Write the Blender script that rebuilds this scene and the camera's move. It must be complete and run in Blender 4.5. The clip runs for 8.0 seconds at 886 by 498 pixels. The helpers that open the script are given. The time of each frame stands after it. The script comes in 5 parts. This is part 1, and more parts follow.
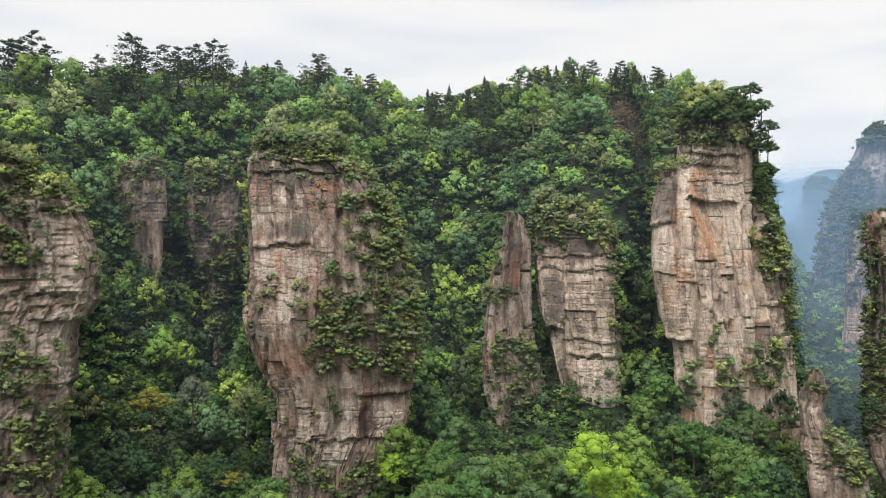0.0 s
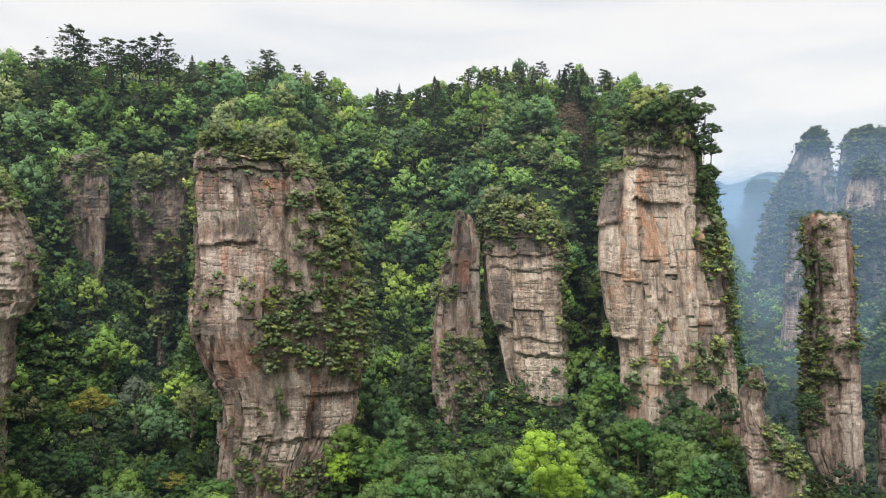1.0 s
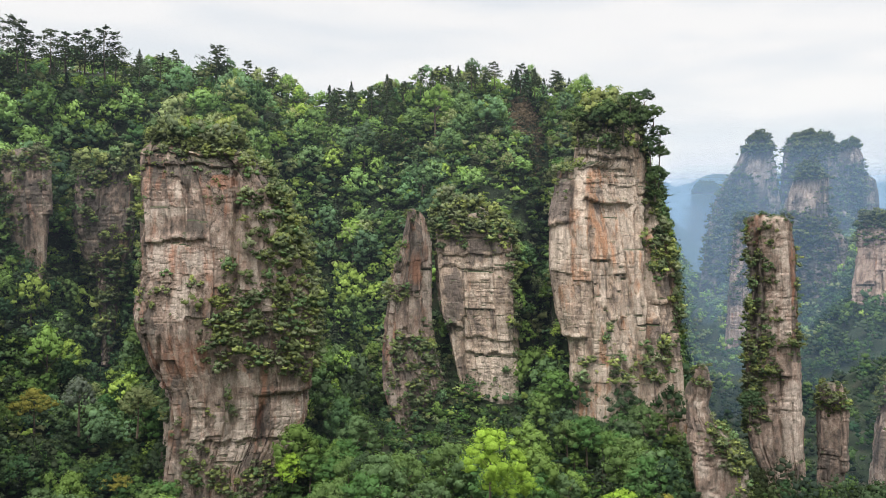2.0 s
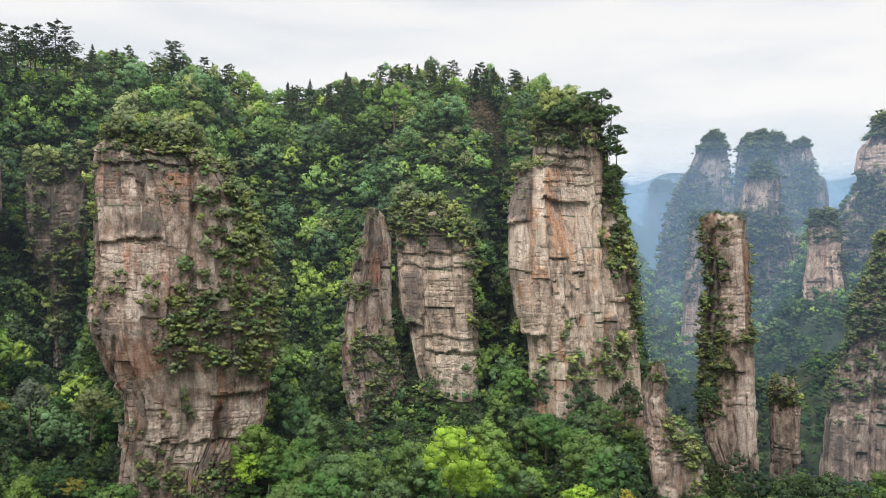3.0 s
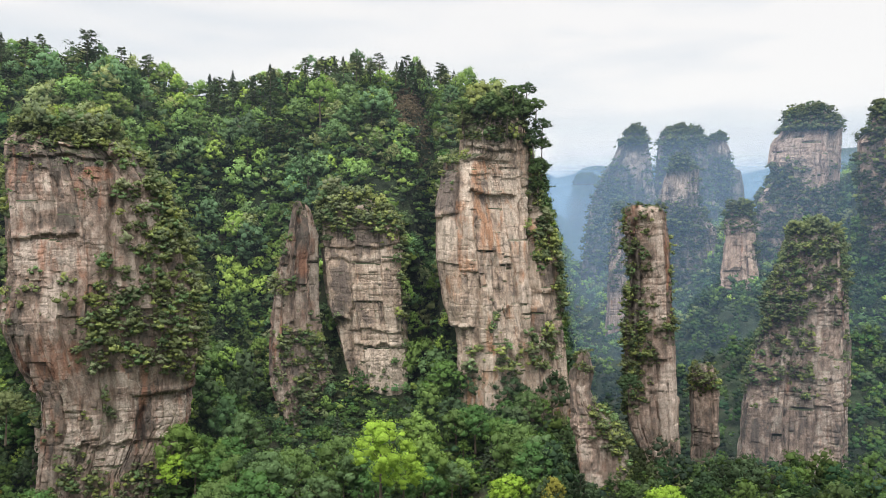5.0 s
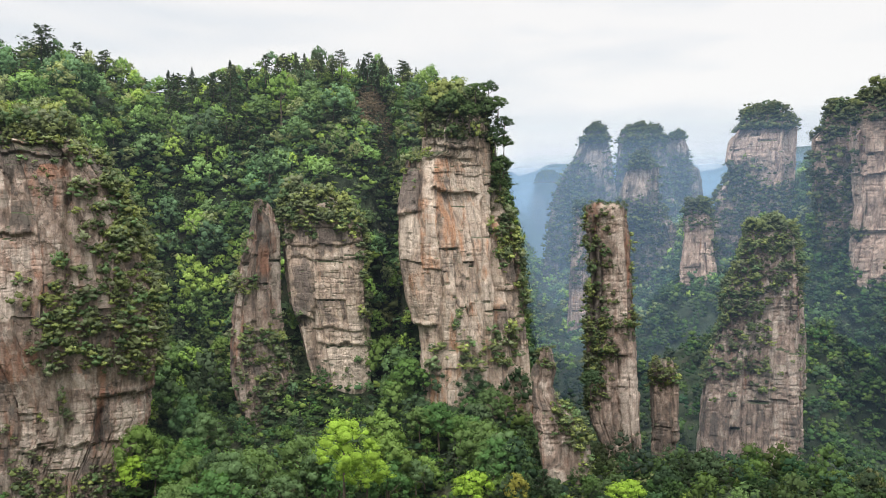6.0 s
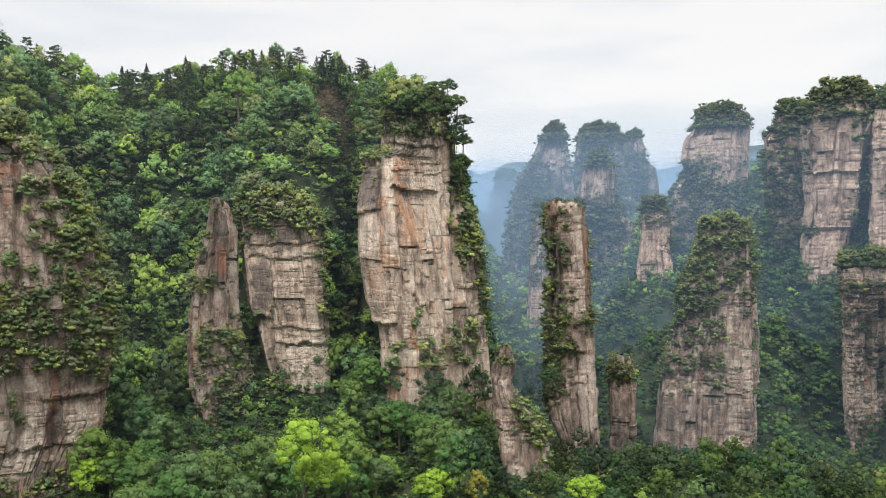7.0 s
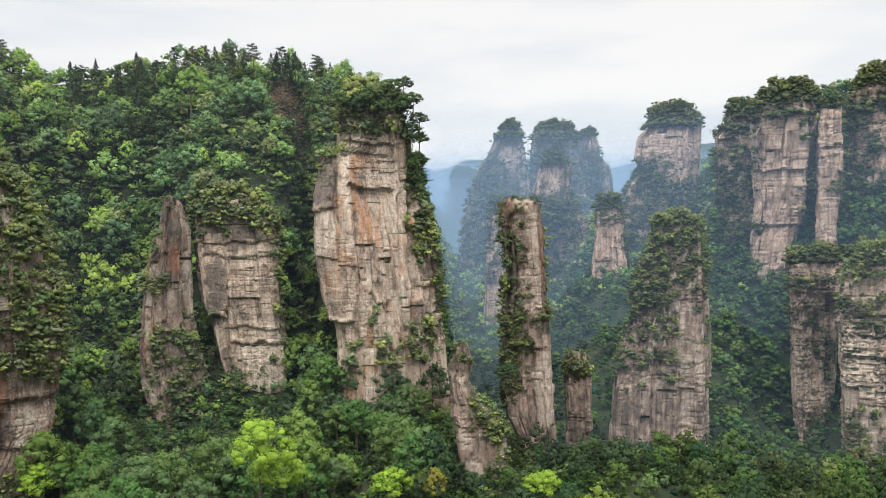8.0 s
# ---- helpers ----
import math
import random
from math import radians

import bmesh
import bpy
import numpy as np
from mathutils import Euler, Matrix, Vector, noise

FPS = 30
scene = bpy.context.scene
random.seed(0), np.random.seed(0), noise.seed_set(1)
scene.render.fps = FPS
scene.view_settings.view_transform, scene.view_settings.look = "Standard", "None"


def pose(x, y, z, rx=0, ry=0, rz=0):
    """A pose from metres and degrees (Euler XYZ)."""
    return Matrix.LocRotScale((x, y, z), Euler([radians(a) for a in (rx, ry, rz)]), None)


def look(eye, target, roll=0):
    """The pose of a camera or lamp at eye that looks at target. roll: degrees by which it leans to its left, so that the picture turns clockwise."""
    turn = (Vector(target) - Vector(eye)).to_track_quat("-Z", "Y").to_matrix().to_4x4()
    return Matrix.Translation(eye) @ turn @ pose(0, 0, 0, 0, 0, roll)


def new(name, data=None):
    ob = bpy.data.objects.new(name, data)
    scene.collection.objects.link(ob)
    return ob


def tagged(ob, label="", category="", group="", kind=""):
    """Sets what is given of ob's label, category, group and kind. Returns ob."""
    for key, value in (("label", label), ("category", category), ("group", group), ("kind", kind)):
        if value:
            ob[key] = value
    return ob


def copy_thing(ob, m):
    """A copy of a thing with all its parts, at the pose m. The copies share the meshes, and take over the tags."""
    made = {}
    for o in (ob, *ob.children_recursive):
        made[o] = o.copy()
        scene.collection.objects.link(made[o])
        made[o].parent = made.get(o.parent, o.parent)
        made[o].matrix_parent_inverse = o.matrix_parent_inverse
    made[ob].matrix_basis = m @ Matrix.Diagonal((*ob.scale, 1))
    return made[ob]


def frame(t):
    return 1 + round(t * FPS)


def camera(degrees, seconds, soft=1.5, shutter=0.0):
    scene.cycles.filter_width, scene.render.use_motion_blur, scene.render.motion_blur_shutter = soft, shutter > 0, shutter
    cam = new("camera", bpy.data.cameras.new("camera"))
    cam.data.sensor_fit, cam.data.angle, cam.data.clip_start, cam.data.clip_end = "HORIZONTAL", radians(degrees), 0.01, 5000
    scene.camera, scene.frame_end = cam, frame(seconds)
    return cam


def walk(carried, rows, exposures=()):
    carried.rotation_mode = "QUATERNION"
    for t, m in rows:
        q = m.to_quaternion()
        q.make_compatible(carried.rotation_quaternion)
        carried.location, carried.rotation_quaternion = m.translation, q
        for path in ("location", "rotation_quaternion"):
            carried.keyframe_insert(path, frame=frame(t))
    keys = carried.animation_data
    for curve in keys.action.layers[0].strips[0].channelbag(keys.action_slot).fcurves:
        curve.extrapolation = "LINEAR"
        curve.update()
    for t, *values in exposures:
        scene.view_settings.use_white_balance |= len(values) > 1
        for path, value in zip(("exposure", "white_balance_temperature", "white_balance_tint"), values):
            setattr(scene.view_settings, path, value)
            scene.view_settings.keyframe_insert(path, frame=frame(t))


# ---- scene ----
# The camera hovers in one place, level with the middle of the cliffs, and turns to the right.
EYE = 100.0
cam = camera(56.0, 8.0, soft=0.62)
TURNS = [  # seconds, yaw, pitch, roll
    (0.0, 0.0, 0.0, -0.071), (0.5, -1.758, -0.029, -0.245), (1.0, -3.495, -0.051, -0.355), (1.5, -5.205, -0.086, -0.545),
    (3.0, -9.58, -0.18, -0.54), (3.5, -10.776, -0.29, -0.395), (4.0, -11.99, -0.408, -0.2), (4.5, -13.262, -0.52, -0.08),
    (6.0, -17.1, -0.78, 0.2), (6.5, -18.426, -0.845, 0.286), (7.0, -19.876, -0.912, 0.365), (7.5, -21.396, -0.995, 0.49),
    (8.0, -22.855, -1.09, 0.6)]
walk(cam, [(t, pose(0, 0, EYE, 90 + pitch, roll, yaw)) for t, yaw, pitch, roll in TURNS])

# ---- world and sun: bright, thinly overcast day ----
SUN_ELEVATION, SUN_AZIMUTH = 74.0, 208.0  # degrees; azimuth clockwise from the y axis, behind the camera
world = bpy.data.worlds.new("overcast_sky")
scene.world = world
world.use_nodes = True
wn, wl = world.node_tree.nodes, world.node_tree.links
wn.clear()
w_out = wn.new("ShaderNodeOutputWorld")
w_bg = wn.new("ShaderNodeBackground")
w_sky = wn.new("ShaderNodeTexSky")
w_sky.sky_type = "NISHITA"
w_sky.sun_disc = False
w_sky.sun_elevation, w_sky.sun_rotation = radians(SUN_ELEVATION), radians(SUN_AZIMUTH)
w_sky_dim = wn.new("ShaderNodeVectorMath")
w_sky_dim.operation = "SCALE"
w_sky_dim.inputs["Scale"].default_value = 0.075
w_co = wn.new("ShaderNodeTexCoord")
w_map = wn.new("ShaderNodeMapping")
w_map.inputs["Scale"].default_value = (1.6, 1.6, 9.0)
w_noise = wn.new("ShaderNodeTexNoise")
w_noise.inputs["Scale"].default_value = 2.2
w_noise.inputs["Detail"].default_value = 5.0
w_noise.inputs["Roughness"].default_value = 0.5
w_ramp = wn.new("ShaderNodeValToRGB")
w_ramp.color_ramp.elements[0].position, w_ramp.color_ramp.elements[0].color = 0.36, (0.535, 0.546, 0.556, 1)
w_ramp.color_ramp.elements[1].position, w_ramp.color_ramp.elements[1].color = 0.58, (0.638, 0.620, 0.600, 1)
w_mix = wn.new("ShaderNodeMix")
w_mix.data_type = "RGBA"
w_mix.inputs[0].default_value = 0.84
wl.new(w_co.outputs["Generated"], w_map.inputs["Vector"])
wl.new(w_map.outputs["Vector"], w_noise.inputs["Vector"])
wl.new(w_noise.outputs["Fac"], w_ramp.inputs["Fac"])
wl.new(w_sky.outputs["Color"], w_sky_dim.inputs[0])
wl.new(w_sky_dim.outputs["Vector"], w_mix.inputs[6])
wl.new(w_ramp.outputs["Color"], w_mix.inputs[7])
wl.new(w_mix.outputs[2], w_bg.inputs["Color"])
w_bg.inputs["Strength"].default_value = 1.0
wl.new(w_bg.outputs["Background"], w_out.inputs["Surface"])

sun = new("sun", bpy.data.lights.new("sun", "SUN"))
sun.data.energy, sun.data.angle, sun.data.color = 5.0, radians(66), (1.0, 0.97, 0.925)
_sd = Vector((math.sin(radians(SUN_AZIMUTH)) * math.cos(radians(SUN_ELEVATION)), math.cos(radians(SUN_AZIMUTH)) * math.cos(radians(SUN_ELEVATION)), math.sin(radians(SUN_ELEVATION))))
sun.matrix_world = look(_sd * 900, (0, 0, 0))
scene.view_settings.exposure = 0.75

# ---- materials ----
class Nodes:
    """Short hand for one node material."""

    def __init__(self, name):
        self.mat = bpy.data.materials.new(name)
        self.mat.use_nodes = True
        self.n, self.l = self.mat.node_tree.nodes, self.mat.node_tree.links
        self.bsdf = self.n["Principled BSDF"]
        self.bsdf.inputs["Specular IOR Level"].default_value = 0.25

    def node(self, kind, **values):
        made = self.n.new(kind)
        for key, value in values.items():
            made.inputs[key.replace("_", " ")].default_value = value
        return made

    def link(self, a, b):
        self.l.new(a, b)

    def noise(self, scale, stretch=(1, 1, 1), detail=4.0, rough=0.55, distort=0.0):
        geo, mapping = self.n.new("ShaderNodeNewGeometry"), self.n.new("ShaderNodeMapping")
        mapping.inputs["Scale"].default_value = stretch
        tex = self.node("ShaderNodeTexNoise", Scale=scale, Detail=detail, Roughness=rough, Distortion=distort)
        self.link(geo.outputs["Position"], mapping.inputs["Vector"])
        self.link(mapping.outputs["Vector"], tex.inputs["Vector"])
        return tex.outputs["Fac"]

    def ramp(self, fac, *stops):
        r = self.n.new("ShaderNodeValToRGB")
        while len(r.color_ramp.elements) < len(stops):
            r.color_ramp.elements.new(0.5)
        for e, (p, c) in zip(r.color_ramp.elements, stops):
            e.position = p
            e.color = (*c, 1) if not isinstance(c, float) else (c, c, c, 1)
        self.link(fac, r.inputs["Fac"])
        return r.outputs["Color"]

    def mix(self, fac, a, b, mode="MIX"):
        m = self.n.new("ShaderNodeMix")
        m.data_type, m.blend_type = "RGBA", mode
        for value, slot in ((fac, 0), (a, 6), (b, 7)):
            if isinstance(value, (int, float)):
                m.inputs[slot].default_value = value if slot == 0 else (value, value, value, 1)
            elif isinstance(value, tuple):
                m.inputs[slot].default_value = (*value, 1)
            else:
                self.link(value, m.inputs[slot])
        return m.outputs[2]

    def math(self, op, a, b):
        m = self.n.new("ShaderNodeMath")
        m.operation = op
        for value, slot in ((a, 0), (b, 1)):
            if isinstance(value, (int, float)):
                m.inputs[slot].default_value = value
            else:
                self.link(value, m.inputs[slot])
        return m.outputs[0]

    def bump(self, height, strength, distance):
        b = self.node("ShaderNodeBump", Strength=strength, Distance=distance)
        self.link(height, b.inputs["Height"])
        self.link(b.outputs["Normal"], self.bsdf.inputs["Normal"])

    def done(self, colour, rough=0.9):
        if isinstance(colour, tuple):
            self.bsdf.inputs["Base Color"].default_value = (*colour, 1)
        else:
            self.link(colour, self.bsdf.inputs["Base Color"])
        self.bsdf.inputs["Roughness"].default_value = rough
        return self.mat


def rock_material(name, pale, tan, grey, rust, size=1.0, beds_strength=0.5, dark=(0.075, 0.066, 0.060)):
    """Quartz sandstone. The attribute skin says how fresh each block's face is, how rusty and how dark; noise breaks
    that up into pale scars, rust runs, grey weathered skin, upright water staining and thin bedding lines."""
    k = Nodes(name)
    s = 1.0 / size
    att = k.n.new("ShaderNodeAttribute")
    att.attribute_name = "skin"
    skin = k.n.new("ShaderNodeSeparateColor")
    k.link(att.outputs["Color"], skin.inputs[0])
    broken = k.math("SUBTRACT", k.noise(0.35 * s, (1, 1, 0.6), 7, 0.68, 0.5), 0.5)
    fresh = k.math("ADD", skin.outputs[0], k.math("MULTIPLY", broken, 1.5))
    base = k.ramp(fresh, (0.22, grey), (0.46, tan), (0.74, pale))
    runs = k.math("ADD", skin.outputs[1], k.math("MULTIPLY", k.math("SUBTRACT", k.noise(0.42 * s, (1, 1, 0.22), 6, 0.66, 0.5), 0.5), 1.7))
    base = k.mix(k.math("MULTIPLY", k.ramp(runs, (0.42, 0.0), (0.72, 1.0)), 0.80), base, rust)
    grain = k.ramp(k.noise(1.5 * s, (1, 1, 1.2), 7, 0.76), (0.30, 0.52), (0.52, 1.0), (0.70, 1.34))
    base = k.mix(0.85, base, grain, "MULTIPLY")
    wash = k.ramp(k.noise(0.75 * s, (1, 1, 0.07), 5, 0.66, 0.3), (0.34, 0.52), (0.50, 1.0), (0.68, 1.2))
    base = k.mix(0.75, base, wash, "MULTIPLY")
    beds = k.noise(1.1 * s, (0.05, 0.05, 1.0), 6, 0.7, 0.35)
    base = k.mix(beds_strength, base, k.ramp(beds, (0.36, 0.46), (0.42, 1.0), (0.62, 1.0), (0.70, 1.14)), "MULTIPLY")
    stain = k.math("ADD", skin.outputs[2], k.math("MULTIPLY", k.math("SUBTRACT", k.noise(0.5 * s, (1, 1, 0.12), 6, 0.7, 0.4), 0.5), 1.8))
    base = k.mix(k.math("MULTIPLY", k.ramp(stain, (0.50, 0.0), (0.80, 1.0)), 0.80), base, dark)
    lichen = k.ramp(k.noise(0.22 * s, (1, 1, 0.7), 8, 0.76), (0.55, 0.0), (0.63, 1.0))
    base = k.mix(k.math("MULTIPLY", lichen, 0.45), base, (0.150, 0.138, 0.118))
    geo = k.n.new("ShaderNodeNewGeometry")
    sep = k.n.new("ShaderNodeSeparateXYZ")
    k.link(geo.outputs["Normal"], sep.inputs[0])
    moss = k.math("MULTIPLY", k.ramp(sep.outputs["Z"], (0.45, 0.0), (0.75, 1.0)), k.ramp(k.noise(0.4 * s), (0.30, 0.5), (0.5, 1.0)))
    base = k.mix(moss, base, (0.046, 0.058, 0.028))
    warp = k.node("ShaderNodeTexNoise", Scale=0.8 * s, Detail=4.0)
    k.link(geo.outputs["Position"], warp.inputs["Vector"])
    wv, m2 = k.n.new("ShaderNodeVectorMath"), k.n.new("ShaderNodeMapping")
    wv.operation = "MULTIPLY_ADD"
    wv.inputs[1].default_value = (1.4 * size, 1.4 * size, 1.4 * size)
    k.link(warp.outputs["Color"], wv.inputs[0])
    k.link(geo.outputs["Position"], wv.inputs[2])
    m2.inputs["Scale"].default_value = (1.0, 1.0, 0.45)
    k.link(wv.outputs[0], m2.inputs["Vector"])
    cracks, cells = k.n.new("ShaderNodeTexVoronoi"), k.n.new("ShaderNodeTexVoronoi")
    cracks.feature = "DISTANCE_TO_EDGE"
    for tex, scale in ((cracks, 0.34 * s), (cells, 0.9 * s)):
        tex.inputs["Scale"].default_value = scale
        k.link(m2.outputs["Vector"], tex.inputs["Vector"])
    seams = k.ramp(cracks.outputs["Distance"], (0.0, 0.3), (0.022, 1.0))
    base = k.mix(0.4, base, seams, "MULTIPLY")
    chip = k.n.new("ShaderNodeSeparateColor")
    k.link(cells.outputs["Color"], chip.inputs[0])
    base = k.mix(0.4, base, k.ramp(chip.outputs[0], (0.0, 0.72), (1.0, 1.22)), "MULTIPLY")
    fine = k.mix(0.4, k.mix(0.35, k.noise(2.2 * s, (1, 1, 1.3), 7, 0.74), chip.outputs[1]), seams)
    k.bump(fine, 0.9, 0.55 * size)
    return k.done(base, 0.92)


def leaf_material(name, dark=1.0, rough=0.7):
    """Leaves: the tint of each tree from its colour attribute, varied leaf by leaf, a little light let through."""
    k = Nodes(name)
    att = k.n.new("ShaderNodeAttribute")
    att.attribute_name = "tint"
    geo = k.n.new("ShaderNodeNewGeometry")
    vary = k.ramp(geo.outputs["Random Per Island"], (0.0, 0.88 * dark), (0.6, 1.0 * dark), (1.0, 1.14 * dark))
    colour = k.mix(1.0, att.outputs["Color"], vary, "MULTIPLY")
    mottle = k.noise(1.5, detail=4, rough=0.72)
    colour = k.mix(1.0, colour, k.ramp(mottle, (0.32, 0.70), (0.50, 1.0), (0.68, 1.26)), "MULTIPLY")
    k.bump(mottle, 0.6, 0.4)
    k.done(colour, rough)
    k.bsdf.inputs["Specular IOR Level"].default_value = 0.14
    thin = k.n.new("ShaderNodeBsdfTranslucent")
    k.link(k.mix(1.0, colour, (1.25, 1.3, 0.6), "MULTIPLY"), thin.inputs["Color"])
    both = k.n.new("ShaderNodeMixShader")
    both.inputs[0].default_value = 0.33
    k.link(k.bsdf.outputs[0], both.inputs[1])
    k.link(thin.outputs[0], both.inputs[2])
    k.link(both.outputs[0], k.n["Material Output"].inputs["Surface"])
    return k.mat


def ground_material():
    k = Nodes("forest_floor")
    c = k.ramp(k.noise(0.12, detail=6), (0.35, (0.012, 0.019, 0.009)), (0.55, (0.022, 0.034, 0.014)), (0.72, (0.050, 0.044, 0.030)))
    c = k.mix(0.6, c, k.ramp(k.noise(1.3, detail=5, rough=0.7), (0.3, 0.5), (0.7, 1.4)), "MULTIPLY")
    k.bump(k.noise(0.9, detail=6, rough=0.7), 0.9, 0.8)
    return k.done(c, 0.95)


def bark_material():
    k = Nodes("bark")
    c = k.ramp(k.noise(2.0, (1, 1, 0.25), 5), (0.3, (0.05, 0.038, 0.028)), (0.7, (0.15, 0.12, 0.09)))
    return k.done(c, 0.95)


def haze_material(name, colour):
    """Stand-in for hazy air: most light goes straight on, a little is scattered."""
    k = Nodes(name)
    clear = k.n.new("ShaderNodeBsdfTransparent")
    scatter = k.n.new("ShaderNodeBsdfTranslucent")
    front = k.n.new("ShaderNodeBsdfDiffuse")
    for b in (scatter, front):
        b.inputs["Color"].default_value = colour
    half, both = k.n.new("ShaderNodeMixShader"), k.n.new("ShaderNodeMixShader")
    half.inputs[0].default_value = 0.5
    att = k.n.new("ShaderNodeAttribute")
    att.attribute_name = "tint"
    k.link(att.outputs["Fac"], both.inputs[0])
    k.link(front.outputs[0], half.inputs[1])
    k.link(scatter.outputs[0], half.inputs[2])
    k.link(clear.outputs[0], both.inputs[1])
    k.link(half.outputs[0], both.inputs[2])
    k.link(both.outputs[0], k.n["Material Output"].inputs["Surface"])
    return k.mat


RUST = (0.30, 0.150, 0.090)
ROCK_GREY = rock_material("weathered_sandstone", (0.448, 0.370, 0.314), (0.286, 0.209, 0.168), (0.132, 0.108, 0.093), (0.297, 0.146, 0.095), 1.0, 0.2)
ROCK_PALE = rock_material("pale_sandstone", (0.518, 0.424, 0.348), (0.405, 0.307, 0.239), (0.178, 0.142, 0.122), (0.41, 0.205, 0.110), 1.0, 0.25)
ROCK_FAR = rock_material("distant_sandstone", (0.526, 0.398, 0.325), (0.414, 0.297, 0.234), (0.196, 0.146, 0.123), RUST, 1.15, 0.9)
ROCK_DISTANT = rock_material("grey_distant_sandstone", (0.44, 0.345, 0.285), (0.28, 0.22, 0.18), (0.115, 0.10, 0.09), RUST, 1.6, 0.8)
LEAVES = leaf_material("broad_leaves")
NEEDLES = leaf_material("needles", 0.85, 0.7)
SOIL = ground_material()
# tinted sheet materials that imitate haze with distance
BLUE_HAZE = haze_material("haze_sheet", (0.44, 0.67, 0.99, 1))
HAZE = haze_material("pale_haze", (0.50, 0.62, 0.80, 1))
BARK = bark_material()


# ---- numbers: noise on arrays ----
def lattice(ix, iy, iz, seed):
    h = (ix.astype(np.int64) * 374761393 + iy.astype(np.int64) * 668265263 + iz.astype(np.int64) * 2147483647 + seed * 1274126177) & 0xFFFFFFFF
    h = ((h ^ (h >> 13)) * 1274126177) & 0xFFFFFFFF
    h = ((h ^ (h >> 16)) * 2246822519) & 0xFFFFFFFF
    return ((h ^ (h >> 15)) & 0xFFFFFF) / float(0xFFFFFF)


def vnoise(x, y, z, seed=0):
    """Smooth value noise, -1 to 1."""
    x, y, z = np.broadcast_arrays(np.asarray(x, float), np.asarray(y, float), np.asarray(z, float))
    fx, fy, fz = np.floor(x), np.floor(y), np.floor(z)
    u, v, w = x - fx, y - fy, z - fz
    u, v, w = u * u * (3 - 2 * u), v * v * (3 - 2 * v), w * w * (3 - 2 * w)
    total = 0.0
    for a in (0, 1):
        for b in (0, 1):
            for c in (0, 1):
                weight = (u if a else 1 - u) * (v if b else 1 - v) * (w if c else 1 - w)
                total = total + weight * lattice(fx + a, fy + b, fz + c, seed)
    return total * 2 - 1


def fbm(x, y, z, seed=0, octaves=3):
    total, amp = 0.0, 0.55
    for o in range(octaves):
        total = total + amp * vnoise(x * 2 ** o, y * 2 ** o, z * 2 ** o, seed + o)
        amp *= 0.5
    return total


def mesh_from(name, verts, faces, material, tint=None, smooth=False, normals=None, layer_name="tint"):
    """A mesh from arrays: verts (n, 3), faces (m, 3 or 4), and for foliage the normals of the clumps."""
    me = bpy.data.meshes.new(name)
    n, m, k = len(verts), len(faces), faces.shape[1]
    me.vertices.add(n)
    me.vertices.foreach_set("co", np.ascontiguousarray(verts, dtype=np.float32).ravel())
    me.loops.add(m * k)
    me.loops.foreach_set("vertex_index", np.ascontiguousarray(faces, dtype=np.int32).ravel())
    me.polygons.add(m)
    me.polygons.foreach_set("loop_start", np.arange(0, m * k, k, dtype=np.int32))
    me.polygons.foreach_set("use_smooth", np.full(m, smooth or normals is not None, dtype=bool))
    me.update(calc_edges=True)
    if normals is not None:
        own = me.attributes.new("custom_normal", "FLOAT_VECTOR", "POINT")
        own.data.foreach_set("vector", np.ascontiguousarray(normals, dtype=np.float32).ravel())
    if tint is not None:
        layer = me.color_attributes.new(layer_name, "FLOAT_COLOR", "POINT")
        layer.data.foreach_set("color", np.ascontiguousarray(np.c_[tint, np.ones(n)], dtype=np.float32).ravel())
    me.materials.append(material)
    return me


def part(name, mesh, parent, label=""):
    ob = new(name, mesh)
    ob.parent = parent
    if label:
        tagged(ob, label)
    return ob


# ---- the lie of the land: heights along bearings seen from the hovering place ----
DISTANCES = [0, 120, 170, 200, 225, 245, 262, 278, 295, 320, 360]
SLOPES = {  # bearing: heights at DISTANCES
    -60: (20, 25, 32, 40, 52, 75, 100, 125, 140, 153, 158),
    -28: (20, 25, 26, 28, 31, 60, 104, 128, 142, 152, 160),
    -20: (20, 25, 26, 28, 31, 40, 52, 72, 112, 152, 169),
    -15: (20, 25, 26, 28, 31, 37, 41, 47, 66, 146, 170),
    -8: (20, 25, 26, 28, 31, 52, 121, 132, 140, 152, 168),
    -2: (20, 25, 28, 32, 36, 40, 45, 52, 70, 134, 161),
    3: (20, 25, 32, 36, 40, 44, 51, 64, 98, 140, 166),
    8: (20, 25, 32, 36, 41, 48, 72, 112, 132, 149, 171),
    12: (20, 25, 32, 36, 41, 47, 68, 110, 132, 150, 167),
    13.7: (20, 25, 32, 36, 40, 44, 50, 58, 80, 133, 164),
    15: (20, 25, 32, 37, 43, 60, 104, 130, 143, 154, 164),
    18.5: (20, 25, 32, 37, 43, 60, 127, 138, 144, 150, 154),
    21: (20, 25, 32, 36, 40, 48, 82, 104, 114, 119, 120),
}
OPEN_DISTANCES = [0, 120, 190, 240, 300, 400, 480, 560, 650, 800, 1000]
